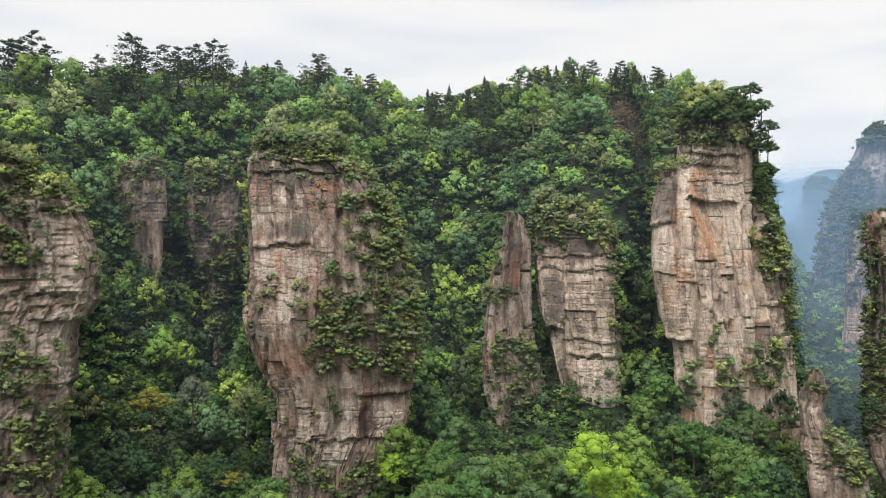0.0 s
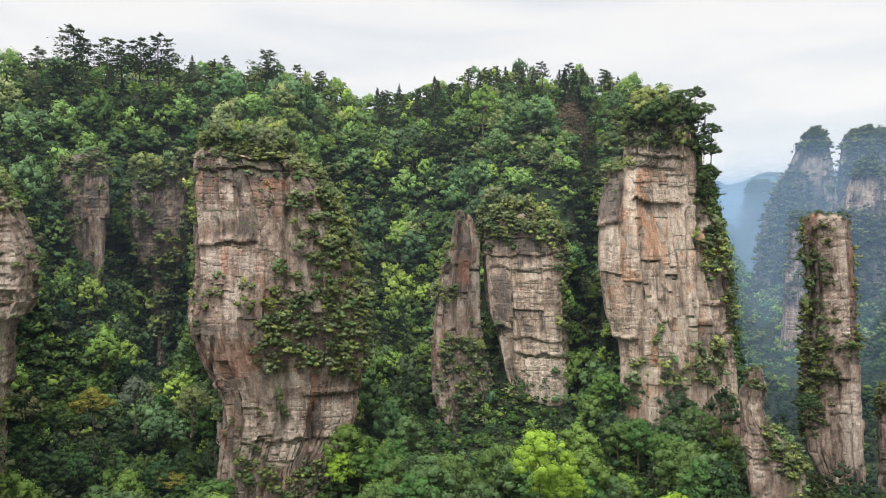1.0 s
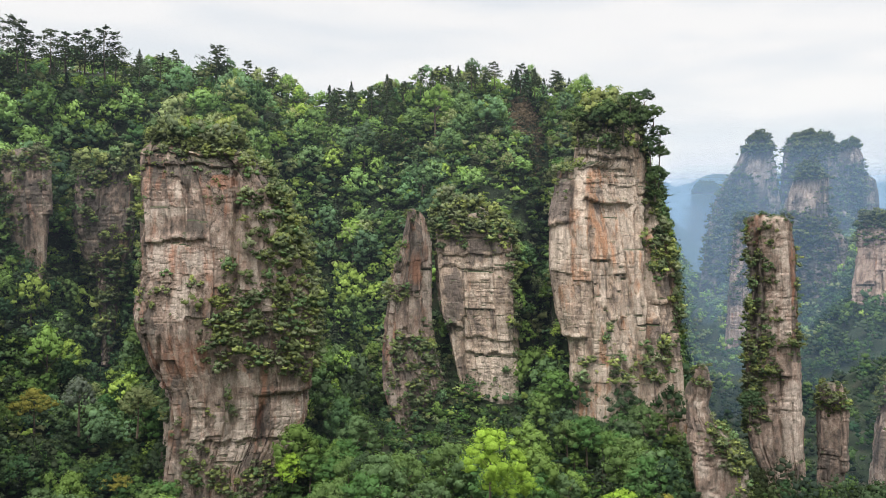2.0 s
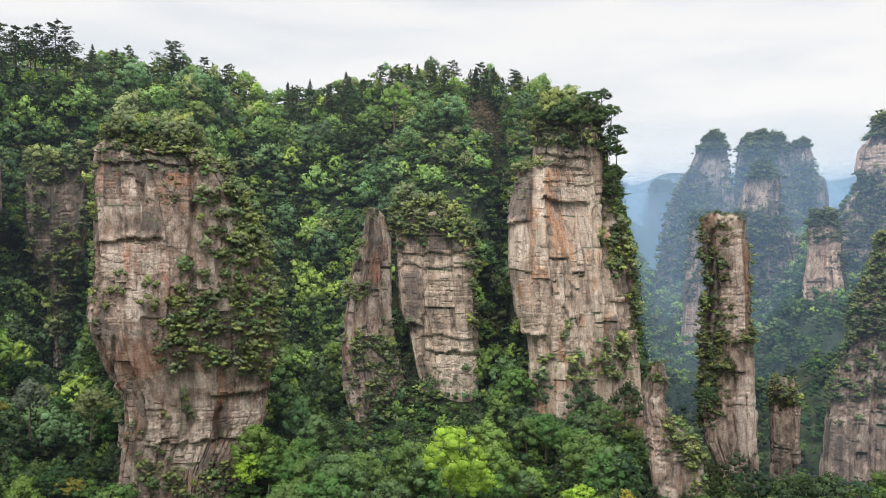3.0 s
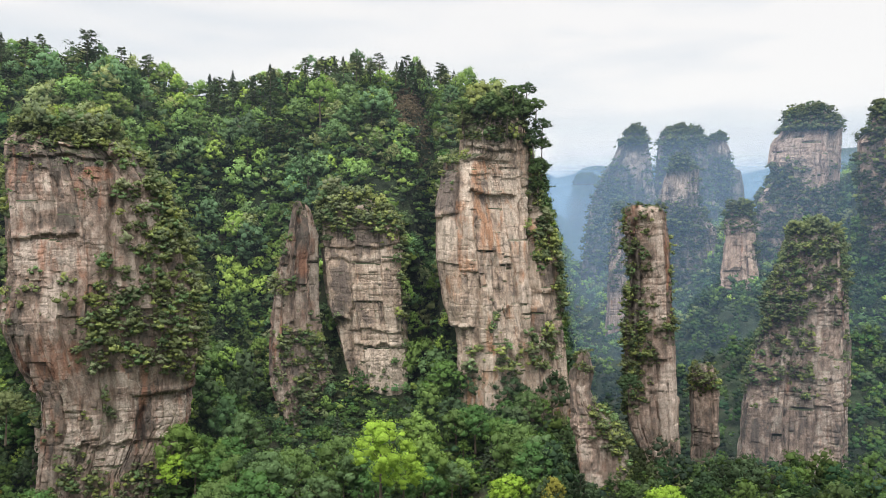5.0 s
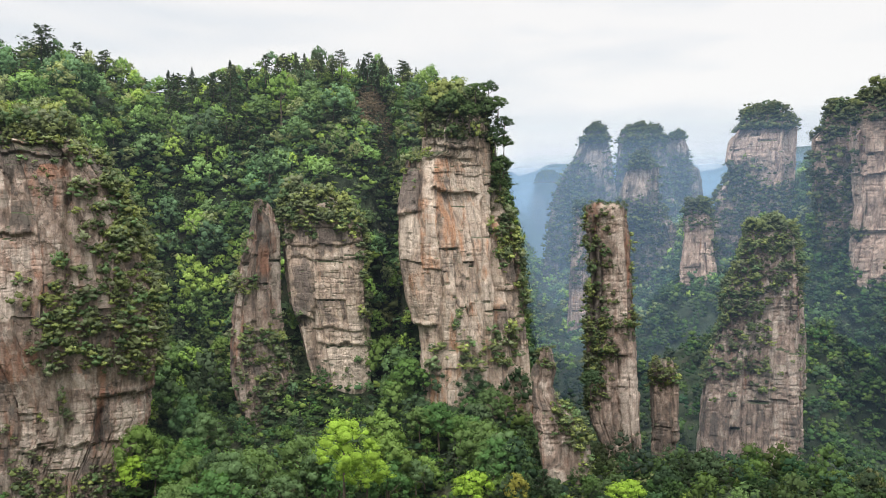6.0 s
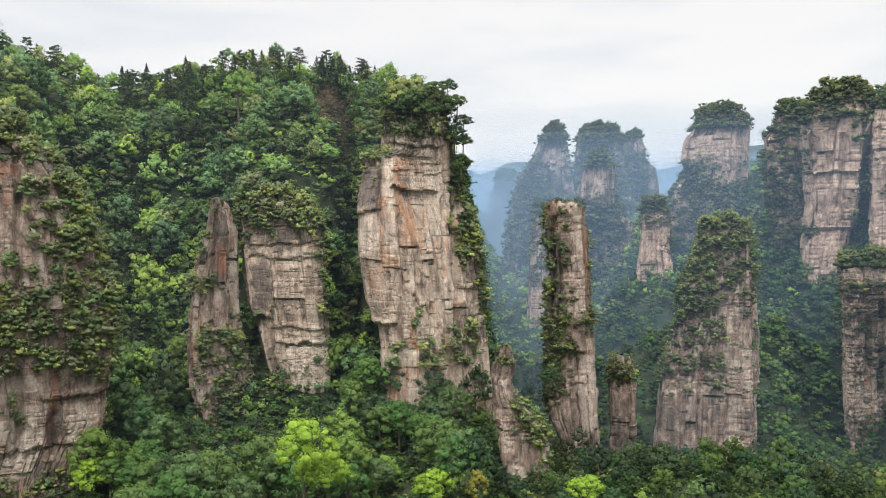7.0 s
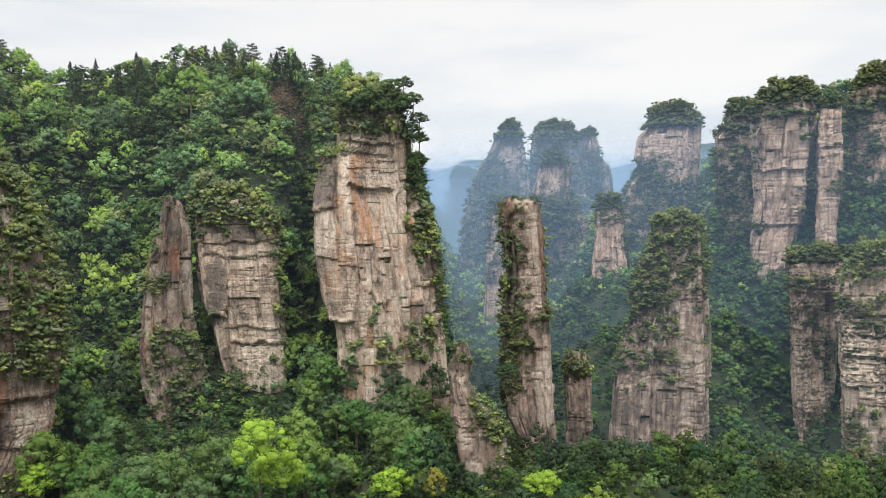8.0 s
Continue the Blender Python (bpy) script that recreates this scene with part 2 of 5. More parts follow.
OPEN = {
    24: (20, 26, 38, 31, 8, -12, -10, 0, 10, 30, 60),
    27: (20, 26, 38, 31, 8, -10, -4, 8, 20, 50, 80),
    30: (20, 26, 38, 31, 8, -6, 8, 28, 50, 80, 110),
    34: (20, 26, 39, 31, 10, 0, 26, 56, 88, 110, 120),
    38: (20, 26, 39, 31, 10, -4, 30, 62, 98, 130, 140),
    42: (20, 26, 39, 31, 10, 2, 30, 92, 160, 168, 168),
    43.5: (20, 26, 39, 31, 9, -8, 0, 110, 186, 190, 190),
    46: (20, 26, 39, 31, 8, -16, -12, 130, 194, 196, 196),
    52: (20, 26, 39, 31, 8, -18, 62, 135, 194, 198, 198),
    60: (20, 26, 39, 34, 20, -10, 80, 130, 165, 170, 170),
}


def ground_height(bearing, dist):
    """Height of the land at bearing (degrees, clockwise from y) and distance, as arrays."""
    bearing, dist = np.broadcast_arrays(np.asarray(bearing, float), np.asarray(dist, float))
    near_keys, open_keys = sorted(SLOPES), sorted(OPEN)
    near = np.array([np.interp(dist, DISTANCES, SLOPES[b]) for b in near_keys])
    far = np.array([np.interp(dist, OPEN_DISTANCES, OPEN[b]) for b in open_keys])

    def across(keys, rows):
        b = np.clip(bearing, keys[0], keys[-1])
        i = np.clip(np.searchsorted(keys, b) - 1, 0, len(keys) - 2)
        k = np.array(keys)
        f = (b - k[i]) / (k[i + 1] - k[i])
        f = f * f * (3 - 2 * f)
        lo, hi = np.take_along_axis(rows, i[None], 0)[0], np.take_along_axis(rows, i[None] + 1, 0)[0]
        return lo + (hi - lo) * f

    west, east = across(near_keys, near), across(open_keys, far)
    f = np.clip((bearing - 21.0) / 3.0, 0, 1)
    z = west + (east - west) * f * f * (3 - 2 * f)
    rise = np.clip((dist - 1100) / 2400, 0, 1)
    x, y = dist * np.sin(np.radians(bearing)), dist * np.cos(np.radians(bearing))
    hills = fbm(x / 520, y / 520, 0, 5, 4)
    z = z * (1 - rise) + rise * (330 + 190 * hills)
    rough = np.clip((dist - 60) / 120, 0, 1)
    z = z + rough * (2.6 * fbm(x / 26, y / 26, 0, 9, 3) + 1.2 * vnoise(x / 7, y / 7, 0, 12) + np.clip((bearing - 21) / 4, 0, 1) * np.clip((260 - dist) / 60, 0, 1) * 4.5 * vnoise(x / 15, y / 15, 0, 14)) + np.clip((dist - 380) / 300, 0, 1) * 9 * vnoise(x / 60, y / 60, 0, 3)
    return z


def build_ground():
    bearings = np.r_[np.arange(-180, -62, 6.0), np.arange(-62, -34, 1.0), np.arange(-34, 58, 0.6), np.arange(58, 180.1, 6.0)]
    dists = np.r_[np.arange(0, 160, 12.0), np.arange(160, 340, 3.0), np.arange(340, 700, 8.0), np.arange(700, 1100, 20.0), np.arange(1100, 4700, 60.0)]
    B, D = np.meshgrid(bearings, dists, indexing="ij")
    Z = ground_height(B, D)
    P = np.stack([D * np.sin(np.radians(B)), D * np.cos(np.radians(B)), Z], -1).reshape(-1, 3)
    nb, nd = len(bearings), len(dists)
    idx = np.arange(nb * nd).reshape(nb, nd)
    quads = np.stack([idx[:-1, :-1], idx[:-1, 1:], idx[1:, 1:], idx[1:, :-1]], -1).reshape(-1, 4)
    tagged(new("ground", mesh_from("ground", P, quads[:, ::-1], SOIL, smooth=True)), "dark leaf-littered valley floor and steep mountain slopes", "ground", kind="structure")


build_ground()


# ---- rock pillars and cliffs ----
def resample(levels, zs, column):
    z = np.array([a[0] for a in levels][::-1])
    v = np.array([a[column] for a in levels][::-1])
    return np.interp(zs, z, v)


def blocks(u, v, seed):
    """Jointed rock: the plane u, v split into uneven straight-edged blocks. For each point: a number and two tilts of its block,
    the way to the block's middle, and the nearness of its edge (0 at the joint)."""
    iu, iv = np.floor(u), np.floor(v)
    best = np.full(u.shape, 9.0)
    second = np.full(u.shape, 9.0)
    bu, bv, du, dv = iu.copy(), iv.copy(), u * 0, v * 0
    zero = np.zeros_like(iu)
    for a in (-1, 0, 1):
        for b in (-1, 0, 1):
            cu, cv = iu + a, iv + b
            eu = u - (cu + 0.08 + 0.84 * lattice(cu, cv, zero, seed))
            ev = v - (cv + 0.08 + 0.84 * lattice(cu, cv, zero, seed + 1))
            far = np.maximum(np.abs(eu), np.abs(ev)) + 0.25 * np.minimum(np.abs(eu), np.abs(ev))
            near = far < best
            second = np.where(near, best, np.minimum(second, far))
            for kept, fresh in ((best, far), (bu, cu), (bv, cv), (du, eu), (dv, ev)):
                kept[near] = fresh[near]
    pick = [lattice(bu, bv, zero, seed + 2 + j) * 2 - 1 for j in range(3)]
    return pick[0], pick[1], pick[2], du, dv, second - best


def courses(u, v, seed):
    """Rock split by upright joints of uneven spacing, each column cut across at its own heights. Answers as blocks() does."""
    zero = np.zeros_like(u)
    uu = u + 0.6 * vnoise(u * 0.9, zero, zero, seed + 5)
    cu = np.floor(uu)
    stretch = 0.6 + 0.9 * lattice(cu, zero, zero, seed + 6)
    vv = v * stretch + 7 * lattice(cu, zero, zero, seed + 7)
    vv = vv + 0.6 * vnoise(vv * 0.9, cu, zero, seed + 8)
    cv = np.floor(vv)
    fu, fv = uu - cu, vv - cv
    pick = [lattice(cu, cv, zero, seed + 2 + j) * 2 - 1 for j in range(3)]
    edge = np.minimum(2 * np.minimum(fu, 1 - fu), 6 * np.minimum(fv, 1 - fv))
    return pick[0], pick[1], pick[2], fu - 0.5, fv - 0.5, edge


class Pillar:
    """A bedded sandstone column or cliff. bearing and dist say where its middle stands; levels are (height, left edge, right edge)
    in metres across, from the top down; thick is half its depth."""

    def __init__(self, name, label, bearing, dist, thick, levels, seed, step, material, rough=1.0, bed=0.5, joint=1.0, lumpy=1.0, cracks=(), ledges=(), crown=(4.6, 0.6, 1.2), group="", stains_and_shade=(), skin=(0.5, 0.2, 0.2), dome=2.0):
        rng = np.random.default_rng(seed)
        self.bearing, self.dist, self.seed, self.crown = bearing, dist, seed, crown
        a = radians(bearing)
        self.mid = np.array((dist * math.sin(a), dist * math.cos(a)))
        self.right, self.away = np.array((math.cos(a), -math.sin(a))), np.array((math.sin(a), math.cos(a)))
        top, low = levels[0][0], levels[-1][0] - 6
        zs = np.arange(low, top + step * 0.5, step)
        left, right = resample(levels, zs, 1), resample(levels, zs, 2)
        half, centre = (right - left) / 2, (right + left) / 2
        widest = half.max()
        self.slim = half[-6:].mean() < 8.5 and dist < 450
        # plan: corners on a boxy oval, straight between
        n_corner = 8
        ang = np.sort(np.r_[0, math.pi, rng.uniform(0.15, 0.9, 2) * math.pi, -rng.uniform(0.12, 0.9, n_corner - 4) * math.pi])
        power = 0.42
        cx = np.sign(np.cos(ang)) * np.abs(np.cos(ang)) ** power
        cy = np.sign(np.sin(ang)) * np.abs(np.sin(ang)) ** power
        cx, cy = np.r_[cx, cx[0]], np.r_[cy, cy[0]]
        seg = np.hypot(np.diff(cx) * widest, np.diff(cy) * thick)
        run = np.r_[0, np.cumsum(seg)]
        front = cy[:-1] + cy[1:] < 0.05
        s = np.concatenate([np.arange(run[i], run[i + 1], step if front[i] else step * 5) for i in range(len(seg))])
        px, py = np.interp(s, run, cx), np.interp(s, run, cy)
        m = len(s)
        # rounded corners
        for _ in range(2):
            px = 0.5 * px + 0.25 * (np.roll(px, 1) + np.roll(px, -1))
            py = 0.5 * py + 0.25 * (np.roll(py, 1) + np.roll(py, -1))
        tx, ty = (np.roll(px, -1) - np.roll(px, 1)) * widest, (np.roll(py, -1) - np.roll(py, 1)) * thick
        ln = np.hypot(tx, ty) + 1e-9
        nx, ny = ty / ln, -tx / ln
        S, Z = np.meshgrid(s, zs)
        X = centre[:, None] + half[:, None] * px[None]
        Y = thick * py[None] * (0.45 + 0.55 * half[:, None] / widest)
        WX = self.mid[0] + X * self.right[0] + Y * self.away[0]
        WY = self.mid[1] + X * self.right[1] + Y * self.away[1]
        # joints and beds: large slabs, blocks in them, chips in those, and long thin plates between the bedding planes
        k = max(1.0, (step / 0.45) ** 0.7)
        su = S + 0.9 * vnoise(WX / 14, WY / 14, Z / 20, seed + 5) + 0.16 * vnoise(WX / 1.6, WY / 1.6, Z / 2.2, seed + 6)
        zu = Z + 1.3 * vnoise(WX / 24, WY / 24, Z / 50, seed) + 0.14 * vnoise(WX / 1.5, WY / 1.5, Z / 1.5, seed + 7) + 0.03 * X
        big = courses(su / (6.5 * k), zu / (24.0 * k), seed)
        mid = courses(su / (2.4 * k) + 0.3 * big[0], zu / (7.0 * k) + big[1], seed + 10)
        small = blocks(su / (1.15 * k), zu / (1.9 * k), seed + 20)
        plate = blocks(su / (11.0 * k) + 0.2 * small[0], zu / (1.7 * k), seed + 30)
        thin = blocks(su / (5.0 * k), zu / (0.75 * k), seed + 40)
        d = joint * (0.75 * big[0] + 0.35 * (1.4 * big[1] * big[3] + big[2] * big[4]))
        d = d + joint * (0.20 * mid[0] + 0.16 * (mid[1] * mid[3] + mid[2] * mid[4]))
        loose = np.clip(0.55 + 1.4 * vnoise(WX / 9, WY / 9, Z / 12, seed + 31), 0.1, 1)
        d = d + loose * (0.085 * small[0] + 0.07 * small[1] * small[3])
        bedded = np.clip(0.45 + 1.3 * vnoise(WX / 16, WY / 16, Z / 8, seed + 33), 0.0, 1)
        d = d + bed * bedded * (0.55 * np.sign(plate[0]) * plate[0] ** 2 + 0.16 * thin[0])
        opened = np.clip(0.5 + 1.6 * vnoise(WX / 13, WY / 13, Z / 22, seed + 8), 0, 1)
        d = d - joint * 1.1 * opened * np.exp(-(big[5] * 6.5 * k / (0.7 * step)) ** 2)
        d = d - joint * 0.5 * opened * np.exp(-(mid[5] * 2.6 * k / (0.6 * step)) ** 2)
        d = d - bed * 0.8 * bedded * np.exp(-(plate[5] * 1.7 * k / (0.55 * step)) ** 2)
        hollow = vnoise(WX / 10, WY / 10, Z / 13, seed + 19)
        d = d + lumpy * (0.9 * fbm(WX / 22, WY / 22, Z / 34, seed + 11, 2) - 0.7 * np.clip((hollow - 0.42) * 9, 0, 1))
        d = rough * d * k ** 0.6
        # how each block's face has weathered: fresh, rusty, stained
        fresh = skin[0] + 0.17 * big[1] + 0.14 * mid[2] + 0.06 * small[2] + 0.30 * fbm(WX / 15, WY / 15, Z / 22, seed + 51, 3)
        rusty = skin[1] + 0.15 * big[2] + 0.10 * mid[1] + 0.28 * fbm(WX / 8, WY / 8, Z / 26, seed + 53, 3)
        dirty = skin[2] + 0.10 * mid[0] + 0.30 * fbm(WX / 6, WY / 6, Z / 30, seed + 55, 3)
        ragged = 0.9 * fbm(WX / 5, WY / 5, Z / 7, seed + 57, 3)
        # marks set by hand: weathering, and painted shade in clefts and a recessed flank
        for ax, z0, rx, rz, df, dr, dd in stains_and_shade:
            spot = np.clip(1.15 - ((X - ax) / rx) ** 2 - ((Z - z0) / rz) ** 2 + 1.3 * ragged, 0, 1)
            fresh, rusty, dirty = fresh + df * spot, rusty + dr * spot, dirty + dd * spot
        fade = np.clip((top - Z) / 4, 0.3, 1)
        d = d * fade - 0.4
        facing = (py < 0.3)[None]
        for ax, z0, z1, w, deep in cracks:  # deep upright clefts
            wander = 0.9 * vnoise(Z / 9, seed, ax, seed + 41) + 0.35 * vnoise(Z / 2.5, seed, ax, seed + 43)
            inside = np.clip((Z - z0) / 3, 0, 1) * np.clip((z1 - Z) / 3, 0, 1)
            d = d - deep * np.exp(-((X - ax - wander) / w) ** 2) * inside * facing
        for x0, x1, zl, deep, tall_ in ledges:  # overhanging beds: the rock steps back below them
            lip = zl + 0.7 * vnoise(X / 9, seed, zl, seed + 47) + 0.5 * np.round(1.5 * vnoise(X / 2.5, seed, zl, seed + 48))
            along = np.clip((X - x0) / 2, 0, 1) * np.clip((x1 - X) / 2, 0, 1)
            below = np.clip((lip - Z) / 0.3, 0, 1) * np.exp(-np.clip(lip - Z, 0, 99) / tall_)
            above = np.exp(-((Z - lip - 0.6) / 0.7) ** 2) * 0.35
            d = d + deep * (above - below) * along * facing
        WX = WX + d * (nx[None] * self.right[0] + ny[None] * self.away[0])
        WY = WY + d * (nx[None] * self.right[1] + ny[None] * self.away[1])
        ragged_top = np.clip(0.5 + vnoise(WX / 8, WY / 8, 0, seed + 61), 0, 1) * 4.0 + np.clip(0.5 + vnoise(WX / 3, WY / 3, 0, seed + 63), 0, 1) * 1.5
        WZ = Z + 0.2 * step * vnoise(WX / 3, WY / 3, Z / 3, seed + 17) - ragged_top * (1.0 if dist < 450 else 0.5) * np.clip((Z - top) / 14 + 1, 0, 1) ** 2
        rings = [np.stack([WX, WY, WZ], -1)]
        # rough cap
        c = rings[0][-1].mean(0)
        for shrink in (0.8, 0.5, 0.2):
            ring = c + (rings[0][-1] - c) * shrink
            fresh, rusty, dirty = (np.vstack([a, a[-1:]]) for a in (fresh, rusty, dirty))
            ring[:, 2] = rings[0][-1][:, 2].mean() * (1 - shrink) + ring[:, 2] * 0 + rings[0][-1][:, 2] * shrink + dome * (1 - shrink ** 4) + 0.8 * vnoise(ring[:, 0] / 4, ring[:, 1] / 4, 0, seed)
            rings.append(ring[None])
        grid = np.concatenate(rings)
        nr = len(grid)
        idx = np.arange(nr * m).reshape(nr, m)
        nxt = np.roll(idx, -1, 1)
        quads = np.stack([idx[:-1], nxt[:-1], nxt[1:], idx[1:]], -1).reshape(-1, 4)
        self.ob = tagged(new(name, mesh_from(name, grid.reshape(-1, 3), quads, material, np.stack([fresh, rusty, dirty], -1).reshape(-1, 3), layer_name="skin")), label, "rock pillar" if "pillar" in name else "cliff", group)
        seen = py < 0.25
        self.face = np.stack([WX, WY, WZ], -1)[:, seen]
        self.across, self.height = X[:, seen], Z[:, seen]
        self.out = (nx[:, None] * self.right[None] + ny[:, None] * self.away[None])[seen]
        self.top_ring, self.top, self.dome = grid[-4], top, dome

    def spots(self, patches, rng):
        """Places on the face for shrubs: patches are (across, height, half width, half height, count, size)."""
        for ax, z, rx, rz, count, size in patches:
            w = np.exp(-(((self.across - ax) / rx) ** 2 + ((self.height - z) / rz) ** 2) * 1.1)
            w[w < 0.07] = 0
            if w.sum() == 0:
                continue
            pick = rng.choice(w.size, int(count * (1.15 if self.dist < 450 else 1.0)), p=(w / w.sum()).ravel())
            rows, cols = np.unravel_index(pick, w.shape)
            for r, c in zip(rows, cols):
                o = self.out[c]
                scale = size * rng.choice((0.35, 0.5, 0.75, 1.1)) * rng.uniform(0.85, 1.15) * (1.0 if self.dist < 450 else 1.3)
                yield self.face[r, c] + np.array((o[0], o[1], 0.0)) * 0.35 * scale - np.array((0, 0, 0.5 * scale)), scale

    def rim_spots(self, gap, rng):
        """Places along the upper edge of the face."""
        edge = self.face[-1]
        run = np.r_[0, np.cumsum(np.hypot(*np.diff(edge[:, :2], axis=0).T))]
        for s in np.arange(0, run[-1], gap):
            j = min(len(edge) - 1, int(np.searchsorted(run, s + rng.uniform(0, gap))))
            o = self.out[j]
            yield edge[j] + np.array((o[0], o[1], 0.0)) * rng.uniform(-0.8, 0.6) + np.array((0, 0, rng.uniform(-1.8, 1.8)))

    def crown_spots(self, spacing, rng, inner=0.0):
        """Places on the domed top, from inner (a share of its radius) to the rim."""
        c = self.top_ring.mean(0)
        area = 0.5 * abs(np.sum(self.top_ring[:, 0] * np.roll(self.top_ring[:, 1], -1) - self.top_ring[:, 1] * np.roll(self.top_ring[:, 0], -1)))
        for _ in range(int(area / spacing ** 2) + 3):
            edge = self.top_ring[rng.integers(len(self.top_ring))]
            f = math.sqrt(rng.uniform(inner ** 2, 1)) * (0.97 if self.dist < 450 or inner else 0.92)
            p = c + (edge - c) * f
            yield np.array((p[0], p[1], p[2] - 0.3 + self.dome * (1 - f ** 4)))


# ---- trees: shapes as arrays of small leaf faces ----
def leaf_faces(centres, normals, sizes, rng, round_normals=None):
    """One uneven three-cornered leaf spray at each centre, turned about its normal; it is shaded as part of its clump."""
    n = len(centres)
    ref = rng.normal(size=(n, 3))
    u = np.cross(normals, ref)
    u /= np.linalg.norm(u, axis=1)[:, None] + 1e-9
    v = np.cross(normals, u)
    corners = []
    for k in range(3):
        a = 2 * math.pi * k / 3 + rng.uniform(-0.5, 0.5, n)
        r = sizes * rng.uniform(0.45, 1.45, n)
        corners.append(centres + (u * np.cos(a)[:, None] + v * np.sin(a)[:, None]) * r[:, None])
    verts = np.stack(corners, 1).reshape(-1, 3)
    return verts, np.arange(3 * n).reshape(n, 3), np.repeat(normals if round_normals is None else round_normals, 3, 0)


def joined(pieces):
    """Several (verts, faces) or (verts, faces, normals) as one."""
    base, faces = 0, []
    for piece in pieces:
        faces.append(piece[1] + base)
        base += len(piece[0])
    out = (np.concatenate([p[0] for p in pieces]), np.concatenate(faces))
    return out + (np.concatenate([p[2] for p in pieces]),) if len(pieces[0]) == 3 else out


def unit(v):
    return v / (np.linalg.norm(v, axis=1)[:, None] + 1e-9)


GOLD = (1 + 5 ** 0.5) / 2
ICO_V = np.array([(-1, GOLD, 0), (1, GOLD, 0), (-1, -GOLD, 0), (1, -GOLD, 0), (0, -1, GOLD), (0, 1, GOLD), (0, -1, -GOLD), (0, 1, -GOLD),
                  (GOLD, 0, -1), (GOLD, 0, 1), (-GOLD, 0, -1), (-GOLD, 0, 1)]) / math.hypot(1, GOLD)
ICO_F = np.array([(0, 11, 5), (0, 5, 1), (0, 1, 7), (0, 7, 10), (0, 10, 11), (1, 5, 9), (5, 11, 4), (11, 10, 2), (10, 7, 6), (7, 1, 8),
                  (3, 9, 4), (3, 4, 2), (3, 2, 6), (3, 6, 8), (3, 8, 9), (4, 9, 5), (2, 4, 11), (6, 2, 10), (8, 6, 7), (9, 8, 1)])

OCT_V = np.array([(1, 0, 0), (-1, 0, 0), (0, 1, 0), (0, -1, 0), (0, 0, 1), (0, 0, -1)], float) * 1.08
OCT_F = np.array([(0, 2, 4), (2, 1, 4), (1, 3, 4), (3, 0, 4), (2, 0, 5), (1, 2, 5), (3, 1, 5), (0, 3, 5)])


def crown_shape(rng, leaves, radius, height, base, leaf, lumps=8, tiers=0.75, plain=False):
    """A broadleaf crown: close clumps of foliage on a domed outline, each with loose leaf sprays round it, and gaps between."""
    k = np.arange(lumps)
    up = 1 - (k + 0.5) / lumps * 1.35
    ring = np.sqrt(np.clip(1 - up ** 2, 0.03, 1)) * (1 - rng.uniform(0, 0.45) * np.clip(up, 0, 1))
    a = k * 2.39996 + rng.uniform(-0.5, 0.5, lumps)
    reach = ring * np.where(k % 4 == 3, rng.uniform(0.25, 0.5, lumps), rng.uniform(0.58, 0.92, lumps))
    c = np.c_[np.cos(a) * reach, np.sin(a) * reach, up * rng.uniform(0.6, 0.85, lumps)]
    size = rng.uniform(0.23, 0.45, lumps) * ((8 / lumps) ** 0.35 * 1.15 if lumps < 10 else (8 / lumps) ** 0.44 * 1.2)
    form, lift = np.array((radius, radius, height * 0.5)), np.array((0, 0, base + height * 0.42))
    pieces = []
    middle = np.array((0, 0, -0.25))
    for j in range(lumps):
        turn = np.array(Euler(rng.uniform(0, 6.28, 3)).to_matrix())
        ball_v, ball_f = (OCT_V, OCT_F) if plain else (ICO_V, ICO_F)
        ball = (ball_v * rng.uniform(0.72, 1.05, (len(ball_v), 1))) @ turn.T * np.array((1, 1, tiers)) * size[j] * (0.80 if lumps < 10 else 0.70)
        pieces.append(((ball + c[j]) * form + lift, ball_f, unit(0.6 * unit(ball) + 0.4 * unit(ball + c[j] - middle))))
    who = rng.choice(lumps, leaves, p=size ** 2 / (size ** 2).sum())
    d = unit(rng.normal(size=(leaves, 3)))
    d[:, 2] = np.where(d[:, 2] < -0.3, -d[:, 2], d[:, 2])
    q = c[who] + d * np.array((1, 1, tiers)) * size[who][:, None] * rng.uniform(0.72, 1.22, leaves)[:, None]
    soft = unit(0.6 * d + 0.4 * unit(q - middle) + 0.22 * rng.normal(size=(leaves, 3)))
    pieces.append(leaf_faces(q * form + lift, unit(soft + rng.normal(size=(leaves, 3)) * 0.35), leaf * rng.uniform(0.65, 1.4, leaves), rng, soft))
    return joined(pieces)


def trunk_shape(rng, height, r0, sides=5, lean=0.3, rings=4):
    zs = np.linspace(-1.0, height, rings)
    drift = np.cumsum(rng.normal(size=(rings, 2)) * lean * 0.3, 0)
    a = np.arange(sides) * 2 * math.pi / sides
    verts = np.concatenate([np.c_[np.cos(a) * r0 * (1 - 0.75 * k / (rings - 1)) + drift[k, 0], np.sin(a) * r0 * (1 - 0.75 * k / (rings - 1)) + drift[k, 1], np.full(sides, zs[k])] for k in range(rings)])
    idx = np.arange(rings * sides).reshape(rings, sides)
    nxt = np.roll(idx, -1, 1)
    q = np.stack([idx[:-1], nxt[:-1], nxt[1:], idx[1:]], -1).reshape(-1, 4)
    return verts, np.concatenate([q[:, [0, 1, 2]], q[:, [0, 2, 3]]]), drift


